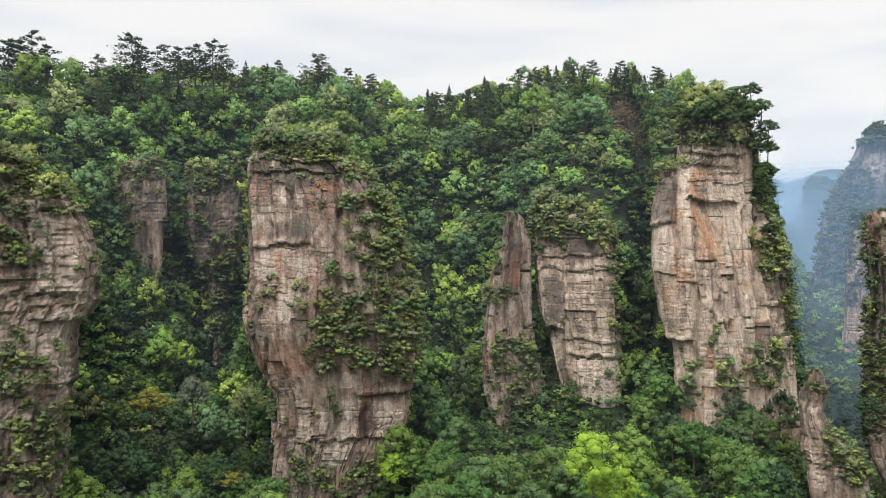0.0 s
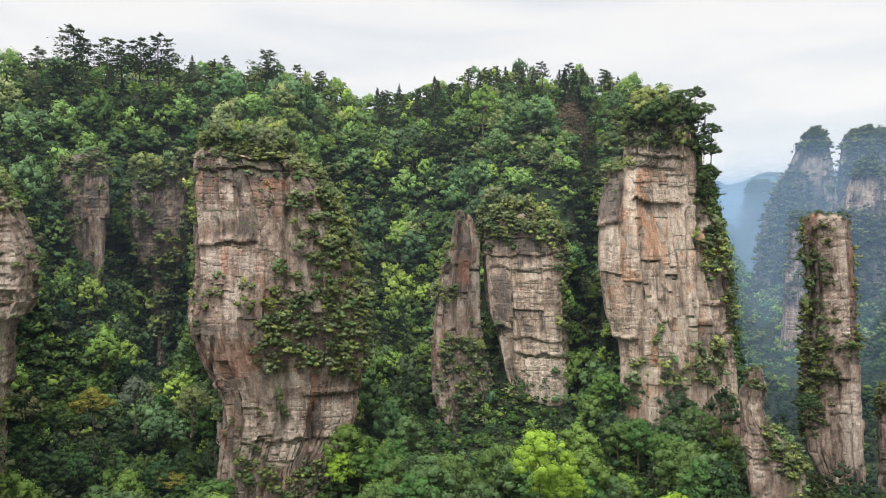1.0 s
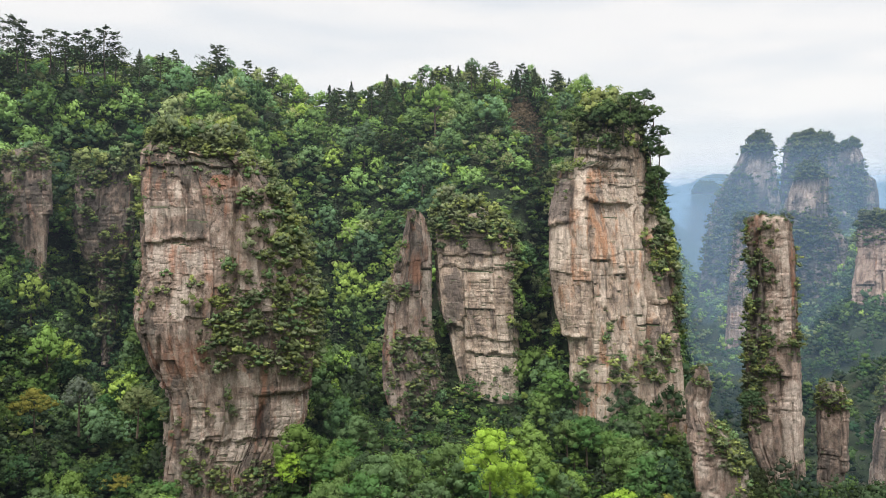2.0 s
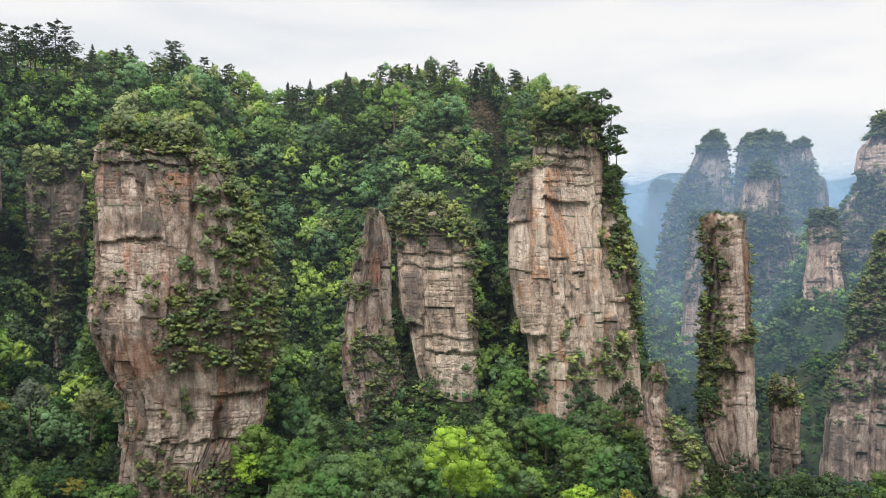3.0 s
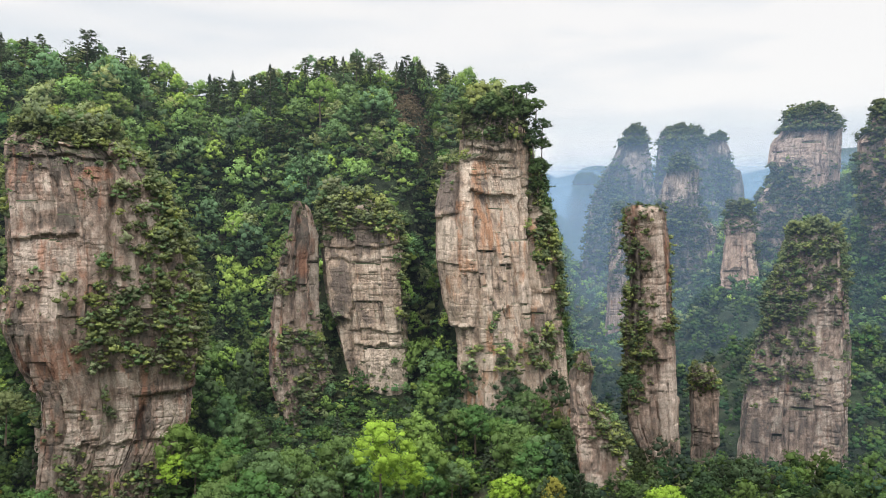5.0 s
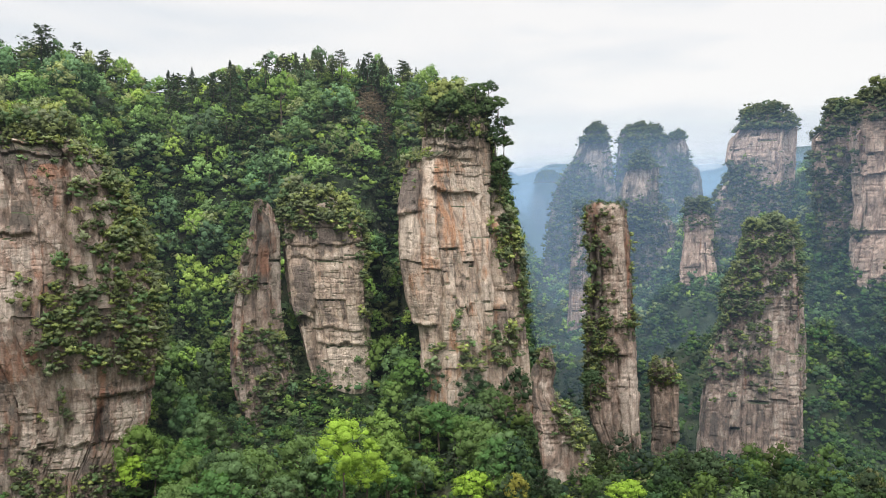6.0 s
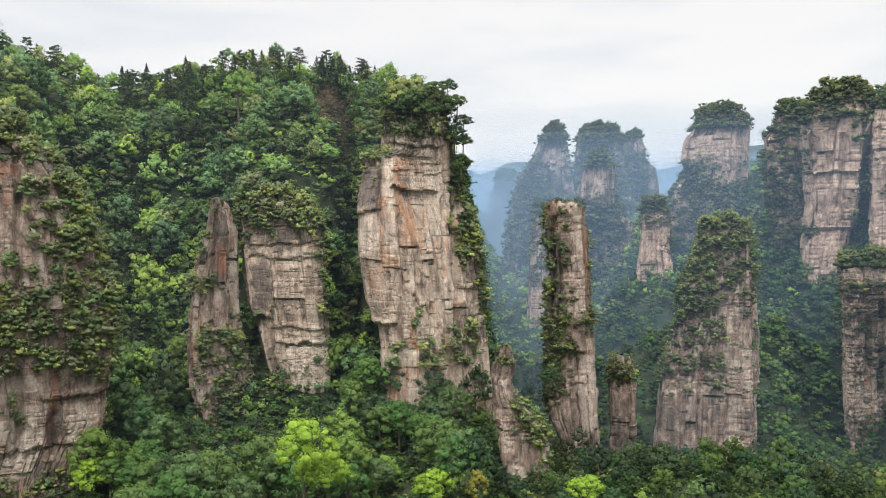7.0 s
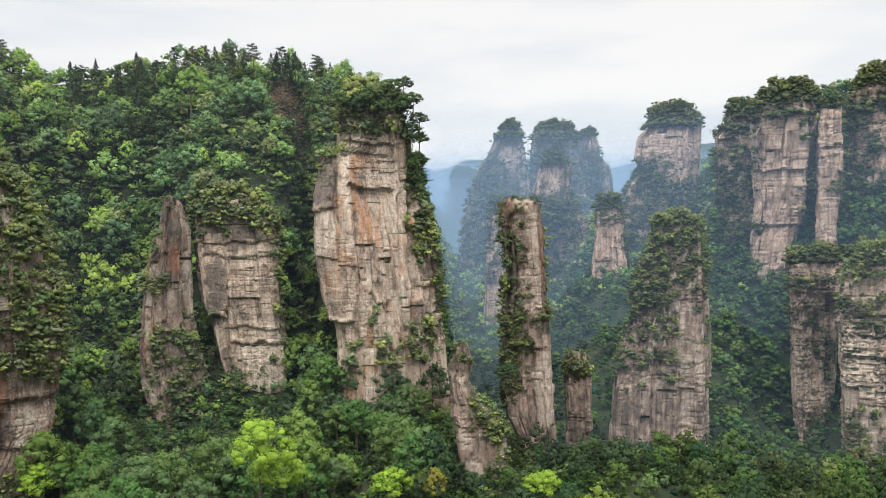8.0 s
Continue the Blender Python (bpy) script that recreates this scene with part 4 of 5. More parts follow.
place("pillar", "rock_pillar", "small dark rock head among the valley trees", 31.94, 310, 6,
      [(55.8, -4.5, 3.9), (51.8, -4.9, 4.6), (43.7, -5.4, 5.3), (25.4, -5.1, 5.2), (9.2, -5.2, 5.1)],
      [(-2.8, 50.8, 3.8, 4.2, 33, 1.6), (2.3, 52.8, 3.2, 4.2, 27, 1.6)],
      164, 0.6, ROCK_GREY, False, 1.0, 0.45, 1.0, 0.8,
      stains_and_shade=[], skin=(0.15, 0.1, 0.45), dome=2)
place("pillar", "rock_pillar", "sandstone pillar half covered with shrubs", 37.99, 385, 20,
      [(102.8, -6.9, 15.0), (95.0, -8.6, 16.0), (77.9, -15.7, 17.4), (63.2, -18.3, 17.8), (43.5, -23.4, 18.0), (28.7, -25.2, 18.1), (3.9, -26.7, 18.5)],
      [(3.6, 95.1, 13.1, 6.5, 103, 2.1), (-8.7, 83.1, 9.1, 11.7, 138, 2.1), (-16.3, 63.7, 9.1, 15.7, 154, 2.1), (-2.6, 71.1, 5.2, 15.7, 69, 1.8), (12.0, 92.7, 4.7, 7.8, 34, 2.1), (-18.9, 41.8, 7.8, 7.8, 51, 1.8), (15.4, 54.7, 2.6, 15.7, 27, 2.0), (7.1, 83.1, 9.1, 3.9, 40, 2.1), (-1.5, 47.1, 6.5, 10.4, 40, 2.0), (9.5, 78.4, 6.5, 5.2, 27, 2.0)],
      171, 0.7, ROCK_GREY, False, 1.0, 0.45, 1.0, 0.8,
      stains_and_shade=[], skin=(0.42, 0.2, 0.25), dome=4)
place("pillar", "rock_pillar", "distant hazy sandstone pillar with wooded top", 33.99, 600, 14,
      [(115.4, -8.6, 9.5), (109.9, -9.4, 10.6), (91.1, -10.1, 11.0), (80.9, -11.3, 12.5), (51.8, -13.2, 15.1), (20.0, -13.9, 15.8)],
      [(-0.5, 113.5, 11.4, 6.1, 64, 2.0), (9.1, 88.8, 3.3, 16.3, 27, 1.9), (-10.8, 50.8, 12.2, 10.2, 81, 2.2)],
      178, 1.0, ROCK_FAR, True, 1.0, 0.45, 1.0, 0.8,
      stains_and_shade=[], skin=(0.58, 0.2, 0.1), dome=8)
place("pillar", "rock_pillar", "distant hazy sandstone pillar with wooded top", 30.13, 690, 16,
      [(161.1, -5.0, 12.8), (155.6, -7.7, 18.2), (136.4, -12.7, 19.0), (125.5, -17.8, 19.4), (108.1, -26.9, 31.3), (76.1, -33.8, 40.1), (10.0, -35.5, 42.1)],
      [(3.1, 160.1, 15.0, 4.7, 70, 2.2), (16.6, 135.7, 3.7, 18.7, 41, 2.0), (2.7, 113.9, 28.1, 14.0, 247, 2.5), (11.6, 83.0, 28.1, 23.4, 317, 2.5), (-16.1, 74.4, 14.0, 28.1, 140, 2.5)],
      185, 1.0, ROCK_DISTANT, True, 1.0, 0.45, 1.0, 0.8,
      stains_and_shade=[(16.8, 63.1, 11.9, 25.3, 0.45, 0.1, -0.2), (3.4, 144.7, 14.7, 12.9, 0.4, 0.1, -0.2), (-13.0, 132.9, 8.3, 5.5, 0.3, 0, -0.1)], skin=(0.38, 0.15, 0.25), dome=4)
place("pillar", "rock_pillar", "distant hazy sandstone pillar with wooded top", 27.22, 930, 24,
      [(210.7, -8.4, 17.4), (201.4, -14.0, 18.6), (185.9, -19.6, 21.0), (169.8, -31.4, 23.4), (141.9, -41.5, 27.0), (117.6, -45.9, 31.8), (61.5, -54.3, 44.5), (-27.0, -57.0, 46.7)],
      [(1.9, 211.6, 15.8, 8.8, 129, 2.9), (-17.5, 149.4, 18.9, 25.2, 304, 3.1), (-30.5, 101.7, 18.9, 31.5, 304, 3.1), (20.3, 172.7, 6.3, 25.2, 67, 2.5), (1.1, 125.3, 31.5, 18.9, 260, 3.1), (-24.9, 35.8, 31.5, 37.8, 390, 3.1), (12.9, 47.6, 37.8, 56.8, 347, 3.1)],
      192, 1.5, ROCK_DISTANT, True, 1.0, 0.45, 1.0, 0.8,
      stains_and_shade=[(6.2, 182.2, 15.4, 16.7, 0.55, 0.1, -0.3), (-31.6, 111.3, 15.4, 24.7, 0.3, 0, -0.1)], skin=(0.3, 0.1, 0.3), dome=9)
place("pillar", "rock_pillar", "distant hazy sandstone pillar with wooded top", 30.53, 960, 26,
      [(212.8, -24.3, 24.8), (203.3, -26.2, 26.6), (174.8, -28.2, 28.4), (136.6, -33.9, 36.9), (85.8, -37.8, 49.1), (-20.0, -39.7, 51.5)],
      [(1.0, 214.0, 23.4, 10.4, 272, 2.9), (10.2, 174.1, 16.3, 32.6, 216, 2.9), (-15.2, 186.9, 9.8, 26.0, 108, 2.7), (16.3, 131.3, 26.0, 32.6, 326, 3.1)],
      199, 1.5, ROCK_DISTANT, True, 1.0, 0.45, 1.0, 0.8,
      stains_and_shade=[(15.2, 190.2, 8.9, 11.5, 0.3, 0, -0.2)], skin=(0.3, 0.1, 0.3), dome=8)
place("pillar", "rock_pillar", "distant hazy sandstone pillar with wooded top", 32.83, 985, 22,
      [(208.8, -12.3, 8.4), (200.4, -14.2, 11.5), (182.3, -15.4, 13.4), (175.7, -15.5, 23.3), (159.6, -16.7, 26.4), (111.2, -20.6, 30.0), (66.0, -23.2, 36.8), (-20.0, -24.4, 38.6)],
      [(3.4, 169.1, 13.4, 20.0, 110, 2.9), (-6.5, 138.1, 20.0, 33.4, 217, 3.1), (9.4, 94.3, 26.7, 33.4, 260, 3.1)],
      206, 1.5, ROCK_DISTANT, True, 1.0, 0.45, 1.0, 0.8,
      stains_and_shade=[(5.8, 200.9, 7.9, 9.2, 0.5, 0, -0.3)], skin=(0.22, 0.1, 0.35), dome=5)
place("pillar", "rock_pillar", "distant hazy sandstone pillar with wooded top", 37.9, 640, 26,
      [(179.2, -14.5, 26.0), (167.9, -21.6, 26.0), (153.7, -24.0, 25.3), (145.5, -18.5, 24.5), (131.4, -29.6, 23.8), (106.8, -32.8, 30.2), (74.1, -32.0, 32.4), (25.0, -35.6, 35.8), (10.0, -37.4, 37.6)],
      [(3.4, 188.5, 22.6, 8.7, 211, 2.2), (-13.0, 135.9, 17.4, 13.0, 211, 2.4), (19.1, 127.2, 8.7, 17.4, 105, 2.2), (-25.6, 104.1, 13.0, 26.0, 211, 2.4), (3.1, 115.7, 21.7, 17.4, 247, 2.4), (19.0, 91.8, 8.7, 21.7, 105, 2.2)],
      213, 1.0, ROCK_FAR, True, 1.0, 0.45, 1.0, 0.8,
      stains_and_shade=[(1.7, 161.8, 16.8, 16.8, 0.25, 0, -0.1), (17.2, 165.1, 2.5, 12.6, 0.2, -0.2, -0.2), (-20.9, 98.8, 25.2, 16.8, -0.15, 0, 0.15)], skin=(0.56, 0.15, 0.1), dome=11)
place("pillar", "rock_pillar", "distant hazy sandstone pillar with wooded top", 24.22, 1500, 40,
      [(196.0, -21.0, 26.4), (181.9, -22.9, 27.9), (132.7, -29.5, 29.4), (34.0, -32.5, 38.7), (-45.1, -33.3, 48.1)],
      [(-0.4, 189.9, 20.3, 20.3, 54, 4.2), (-1.2, 112.8, 30.5, 61.0, 136, 4.2)],
      220, 1.5, ROCK_DISTANT, True, 1.0, 0.45, 1.0, 0.8,
      stains_and_shade=[], skin=(0.2, 0.1, 0.4), dome=16)
place("cliff", "rock_cliff", "distant pale rock buttress between wooded slopes", 26.5, 700, 10,
      [(122.6, -4.2, 4.6), (108.6, -6.1, 6.0), (70.9, -9.0, 7.7), (33.3, -11.0, 9.5), (20.0, -11.6, 10.0)],
      [(0.0, 124.0, 7.0, 4.0, 40, 2.0), (3.5, 105.0, 3.0, 16.0, 40, 1.8), (-5.5, 100.0, 3.5, 18.0, 60, 1.9), (0.0, 72.0, 10.0, 14.0, 90, 2.0)],
      269, 1.0, ROCK_FAR, True, 1.0, 0.45, 1.0, 0.8, skin=(0.44, 0.2, 0.2), dome=5)
place("cliff", "rock_cliff", "buttress of a distant banded sandstone massif", 42.58, 570, 22,
      [(166.0, -10.7, 13.0), (163.5, -12.6, 13.3), (159.3, -16.8, 14.0), (127.6, -16.2, 15.9), (102.9, -11.4, 19.2), (74.7, -6.0, 25.8), (46.7, -5.4, 28.4)],
      [(1.7, 123.5, 8.5, 30.9, 170, 2.4), (-8.6, 137.6, 8.5, 27.1, 119, 2.4), (-1.8, 89.0, 9.7, 15.5, 85, 2.4), (-1.6, 170.1, 11.6, 7.7, 68, 2.4), (-10.4, 106.4, 7.7, 23.2, 85, 2.4)],
      227, 1.0, ROCK_FAR, True, 1.0, 0.45, 1.0, 0.8,
      stains_and_shade=[], skin=(0.5, 0.25, 0.2), dome=13)
place("cliff", "rock_cliff", "buttress of a distant banded sandstone massif", 44.97, 548, 22,
      [(169.3, -16.5, 25.2), (166.1, -17.7, 25.8), (158.9, -18.4, 24.0), (135.8, -17.8, 19.6), (115.9, -16.3, 15.9), (95.9, -18.0, 10.9), (72.4, -19.3, 5.1), (45.5, -18.1, 4.5)],
      [(1.6, 175.7, 22.3, 5.6, 102, 2.4), (-11.4, 102.6, 7.4, 3.7, 23, 2.0), (14.0, 121.7, 5.2, 14.9, 30, 2.0), (-12.9, 150.3, 5.2, 14.9, 40, 2.2), (14.1, 160.3, 5.2, 11.1, 27, 2.2)],
      234, 1.0, ROCK_FAR, True, 1.0, 0.45, 1.0, 0.8,
      cracks=[(-13.0, 96.0, 168.4, 1.9, 4), (17.2, 89.4, 176.2, 2.2, 5), (4.6, 82.9, 157.6, 1.5, 3)],
      ledges=[(-16.2, 17.2, 135.1, 2, 4), (-16.3, 14.0, 102.5, 2, 4)],
      stains_and_shade=[], skin=(0.66, 0.2, 0.1), dome=15)
place("cliff", "rock_cliff", "buttress of a distant banded sandstone massif", 47.69, 540, 14,
      [(171.3, -5.8, 9.2), (168.7, -6.3, 9.3), (150.3, -6.6, 9.3), (124.7, -7.0, 6.9), (102.2, -8.8, 5.1), (76.4, -8.9, 6.2)],
      [(1.8, 124.1, 4.4, 5.1, 15, 2.0), (-5.7, 149.6, 2.2, 22.0, 20, 2.0), (6.3, 149.0, 2.9, 22.0, 23, 2.2)],
      241, 1.0, ROCK_FAR, True, 1.0, 0.45, 1.0, 0.8,
      cracks=[(9.3, 95.7, 173.7, 1.8, 4)])
place("cliff", "rock_cliff", "buttress of a distant banded sandstone massif", 52.76, 575, 30,
      [(183.2, -41.0, 34.5), (167.1, -41.0, 35.2), (134.4, -41.1, 37.9), (101.6, -42.7, 43.4), (68.9, -44.3, 46.1)],
      [(-31.6, 167.9, 11.7, 19.5, 136, 2.6), (-31.6, 135.0, 7.8, 11.7, 68, 2.4), (-22.4, 147.7, 7.8, 5.8, 20, 2.4), (-10.3, 172.8, 23.4, 11.7, 102, 2.6)],
      248, 1.0, ROCK_FAR, True, 1.0, 0.45, 1.0, 0.8,
      stains_and_shade=[], skin=(0.45, 0.16, 0.2), dome=12)
place("cliff", "rock_cliff", "pale bedded lower cliff in front of the massif", 46.9, 478, 20,
      [(84.2, -14.1, 26.3), (79.1, -14.4, 30.2), (67.7, -14.5, 30.2), (56.0, -13.4, 14.7), (38.7, -12.3, 12.0), (15.6, -11.3, 10.7), (-13.2, -9.7, 10.7), (-42.2, -9.7, 12.0)],
      [(-1.3, 73.8, 14.6, 4.5, 57, 1.9), (-4.0, 56.8, 8.4, 6.5, 40, 1.8), (8.1, 37.6, 5.8, 16.2, 74, 1.9), (-12.3, 45.2, 2.6, 13.0, 13, 1.7), (1.3, 0.5, 6.5, 9.7, 27, 1.6)],
      255, 0.7, ROCK_PALE, True, 1.0, 0.8, 1.0, 0.8,
      cracks=[(-0.0, 11.7, 56.9, 1.6, 3), (6.7, 17.8, 68.3, 1.6, 4)])
place("cliff", "rock_cliff", "pale bedded sandstone cliff with wooded ledge", 54.44, 430, 24,
      [(91.5, -39.1, 41.0), (84.2, -41.1, 41.0), (74.6, -46.4, 41.1), (62.5, -47.4, 41.1), (43.2, -46.7, 41.2), (23.8, -46.7, 41.2), (4.4, -46.0, 41.3), (-19.9, -46.0, 41.4)],
      [(-38.8, 84.2, 11.7, 7.3, 69, 2.6), (-36.4, 66.9, 11.7, 4.1, 46, 2.3), (-29.5, 86.7, 8.7, 5.8, 34, 2.5), (-32.9, 12.5, 8.7, 11.7, 46, 2.3), (-29.5, 57.2, 5.8, 2.9, 9, 2.0)],
      262, 0.7, ROCK_PALE, False, 1.0, 1.1, 1.0, 0.8,
      ledges=[(-45.9, 21.8, 62.9, 2, 3), (-45.9, 21.8, 53.2, 1.6, 3), (-45.9, 21.8, 43.6, 1.6, 3)])


# ---- plants: shapes shared by all stands ----
prng = np.random.default_rng(11)
BROAD = [broadleaf(prng, 330, 0.275, prng.uniform(9, 12.5), prng.uniform(3.2, 4.6), int(prng.integers(21, 27)), True) for _ in range(12)]
BROAD_NEAR = [broadleaf(prng, 1150, 0.20, prng.uniform(9.5, 12.5), prng.uniform(3.6, 4.8), int(prng.integers(30, 40))) for _ in range(14)]
BROAD_HALF = [broadleaf(prng, 46, 0.42, 8.5, 3.8, 6, True)[1] for _ in range(8)]
BROAD_MID = [broadleaf(prng, 190, 0.28, prng.uniform(8.5, 10.5), 3.7, 13, True)[1] for _ in range(8)]
BROAD_FAR = [broadleaf(prng, 26, 0.56, 8.0, 3.6, 4, True)[1] for _ in range(8)]
PINES = [pine(prng, 1200, 0.33, prng.uniform(9.5, 12), prng.uniform(3.6, 5.0), prng.uniform(0.16, 0.38)) for _ in range(7)]
PINES_LIGHT = [pine(prng, 460, 0.52, prng.uniform(9.5, 12), prng.uniform(3.6, 5.0), prng.uniform(0.16, 0.38)) for _ in range(7)]
CROWN_FAR = [broadleaf(prng, 60, 0.36, prng.uniform(7.5, 9.5), 3.6, 8, True)[1] for _ in range(6)]
FIRS = [fir(prng, 620, 0.34, prng.uniform(8, 10), prng.uniform(3.0, 4.2)) for _ in range(7)]
BROAD_SMALL = [broadleaf(prng, 84, 0.36, prng.uniform(8, 10), prng.uniform(3.0, 3.8), 8, True)[1] for _ in range(8)]
SHRUBS = [shrub(prng, 34, 0.17, 4) for _ in range(8)]
FIRS_LIGHT = [fir(prng, 320, 0.46, prng.uniform(8, 10), prng.uniform(3.0, 4.2)) for _ in range(7)]
SHRUBS_FAR = [shrub(prng, 14, 0.19, 2) for _ in range(6)]


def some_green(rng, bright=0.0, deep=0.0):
    """A leaf colour: olive and mixed on the dry slopes, deeper green in the gullies and valley. A negative bright
    darkens it; there that stands for shade.
    """
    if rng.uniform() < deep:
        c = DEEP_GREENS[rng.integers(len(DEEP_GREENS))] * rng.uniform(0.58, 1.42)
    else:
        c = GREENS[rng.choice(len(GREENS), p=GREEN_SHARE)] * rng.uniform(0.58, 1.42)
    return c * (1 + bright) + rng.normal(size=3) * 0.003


def cliff_green(rng, bright=0.0):
    return CLIFF_GREENS[rng.integers(len(CLIFF_GREENS))] * rng.uniform(0.8, 1.2) * (1 + bright)


# shrubs and small trees on the rock, one growth for each pillar
for name, pillar, patches, far in PILLARS:
    rng = np.random.default_rng(pillar.seed + 500)
    stand = Stand()
    kinds = SHRUBS_FAR if far else SHRUBS
    slim = pillar.slim
    for at, scale in pillar.spots(patches, rng):
        stand.add(kinds[rng.integers(len(kinds))], at, scale, rng.uniform(0, 6.28), cliff_green(rng, -0.05 if far else 0.8 if pillar.dist < 280 else 0.4) * rng.uniform(0.6, 1.4), rng.uniform(0.8, 1.25))
        if not far and rng.uniform() < 0.22:
            stand.add(BROAD_SMALL[rng.integers(len(BROAD_SMALL))], at - np.array((0, 0, 0.9 * scale)), scale * rng.uniform(0.16, 0.34), rng.uniform(0, 6.28), cliff_green(rng, 0.8) * rng.uniform(0.7, 1.3), rng.uniform(0.9, 1.3))
    for at in pillar.crown_spots(4.0 if not far else 5.5, rng):
        stand.add(kinds[rng.integers(len(kinds))], at, rng.uniform(1.2, 2.2) * (1 if not far else 2.0) * (0.6 if slim else 1), rng.uniform(0, 6.28), cliff_green(rng))
    for at in pillar.rim_spots(1.1 if not far else 2.4, rng):
        stand.add(kinds[rng.integers(len(kinds))], at - np.array((0, 0, 0 if not far else 1.5)), rng.uniform(0.8, 1.9) * (1 if not far else 0.85) * (0.55 if slim else 1), rng.uniform(0, 6.28), cliff_green(rng))
    if not far:
        for at in pillar.rim_spots(2.6, rng):
            stand.add(BROAD_SMALL[rng.integers(len(BROAD_SMALL))], at - np.array((0, 0, 2.5)), rng.uniform(0.28, 0.62) * (0.6 if slim else 1), rng.uniform(0, 6.28), cliff_green(rng, 0.4), rng.uniform(0.8, 1.2))
    if not far and not slim:
        for at in pillar.crown_spots(pillar.crown[0], rng):
            stand.add(BROAD_SMALL[rng.integers(len(BROAD_SMALL))], at - np.array((0, 0, 1.5)), rng.uniform(*pillar.crown[1:]), rng.uniform(0, 6.28), cliff_green(rng, 0.65), rng.uniform(0.8, 1.1))
    if far:
        for at in pillar.crown_spots(2.6, rng, 0.72):
            stand.add(kinds[rng.integers(len(kinds))], at, rng.uniform(1.6, 3.2), rng.uniform(0, 6.28), cliff_green(rng, -0.05) * rng.uniform(0.7, 1.3))
        for at in pillar.crown_spots(4.0, rng):
            stand.add(CROWN_FAR[rng.integers(len(CROWN_FAR))], at - np.array((0, 0, 1.5)), rng.uniform(0.75, 1.5), rng.uniform(0, 6.28), cliff_green(rng, -0.1), rng.uniform(0.75, 1.0))
    stand.finish("cliff_shrubs", "small green shrubs rooted in the ledges of a sandstone " + ("pillar" if "pillar" in name else "cliff"), "shrubs", LEAVES)


# ---- the forest ----
def scatter(rng, b0, b1, d0, d1, spacing, steep=True):
    """Bearings and distances of trees, about spacing metres apart on the slope."""
    area = math.radians(b1 - b0) * (d1 ** 2 - d0 ** 2) / 2
    n = int(area / spacing ** 2 * 2.6)
    b, d = rng.uniform(b0, b1, n), np.sqrt(rng.uniform(d0 ** 2, d1 ** 2, n))
    z = ground_height(b, d)
    slope = np.hypot((ground_height(b, d + 1.5) - z) / 1.5, (ground_height(b + 0.3, d) - z) / (d * math.radians(0.3)))
    clearing = ((b - 12.4) / 1.5) ** 2 + ((d - 327) / 17) ** 2 < 1
    keep = ~clearing & (rng.uniform(0, 2.6, n) < np.minimum(2.6, np.sqrt(1 + slope ** 2) if steep else 1))
    return b[keep], d[keep], z[keep]


frng = np.random.default_rng(21)
forest_leaves, forest_wood, conifers, conifer_wood = Stand(), Stand(), Stand(), Stand()
BARK_TINT = (0.1, 0.08, 0.06)
near_trees = []
sb, sd, sz = scatter(frng, -33, 25, 184, 374, 7.0)
for b, d, z in zip(sb, sd, sz):
    x, y = d * math.sin(radians(b)), d * math.cos(radians(b))
    turn, scale = frng.uniform(0, 6.28), frng.choice([0.6, 0.85, 1.2, 1.6]) * frng.uniform(0.88, 1.15)
    ridge = d > 322
    share = 0.3 if b > 21.5 else 0.05 if d < 300 else 0.25
    if ridge:
        scale = min(scale, 1.15) * (0.9 if 2 < b < 19 else 0.75)
        share = 0.4 if 2 < b < 15 else 0.3
    if frng.uniform() < share:
        kinds = FIRS_LIGHT if frng.uniform() < 0.6 else PINES_LIGHT
        wood, crown = kinds[frng.integers(len(kinds))]
        tint = PINE_GREENS[frng.integers(3)] * frng.uniform(0.9, 1.25)
        s = frng.uniform(0.6, 1.1)
        conifers.add(crown, (x, y, z), s, turn, tint)
        conifer_wood.add(wood, (x, y, z), s, turn, BARK_TINT)
        continue
    if 1.5 < b < 12.5 and 203 < d < 258:
        scale = min(scale, 0.55)
    if abs(b - 12.4) < 1.6 and 290 < d < 330:
        scale *= 0.4
    k = int(frng.integers(len(BROAD_NEAR)))
    if b > 22.3 and d < 228:
        scale *= 0.45
    if b > 10 and d > 262:
        scale = min(scale, 1.15)
    if -11.5 < b < -3.2 and d < 232:
        scale *= 0.4
    if d < 226 and b < 21.5 and len(near_trees) < 295:
        near_trees.append((k, x, y, z, scale, turn))
        continue
    wood, crown = BROAD[int(frng.integers(len(BROAD)))]
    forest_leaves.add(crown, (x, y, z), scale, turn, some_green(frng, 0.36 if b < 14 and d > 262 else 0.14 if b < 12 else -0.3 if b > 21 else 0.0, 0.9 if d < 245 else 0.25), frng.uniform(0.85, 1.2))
    if frng.uniform() < 0.12:
        forest_wood.add(wood, (x, y, z), scale, turn, BARK_TINT)
for b0, b1, d0, d1 in ((-24, -11.5, 222, 300), (-3, 4, 222, 285)):  # close stands in the gullies; part of the gully shade is in their tint
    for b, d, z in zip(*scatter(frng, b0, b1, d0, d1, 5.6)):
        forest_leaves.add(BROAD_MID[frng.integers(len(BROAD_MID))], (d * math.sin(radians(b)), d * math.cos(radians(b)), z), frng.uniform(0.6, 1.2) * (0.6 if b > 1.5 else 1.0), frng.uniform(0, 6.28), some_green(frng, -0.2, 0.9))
forest_leaves.finish("forest_canopy", "dense mixed green broadleaf forest covering the steep slopes", "forest", LEAVES)
forest_wood.finish("forest_trunks", "grey-brown trunks of the forest on the slopes", "tree trunks", BARK)
conifers.finish("conifer_canopy", "dark green firs and pines scattered on the plateau", "conifers", NEEDLES)
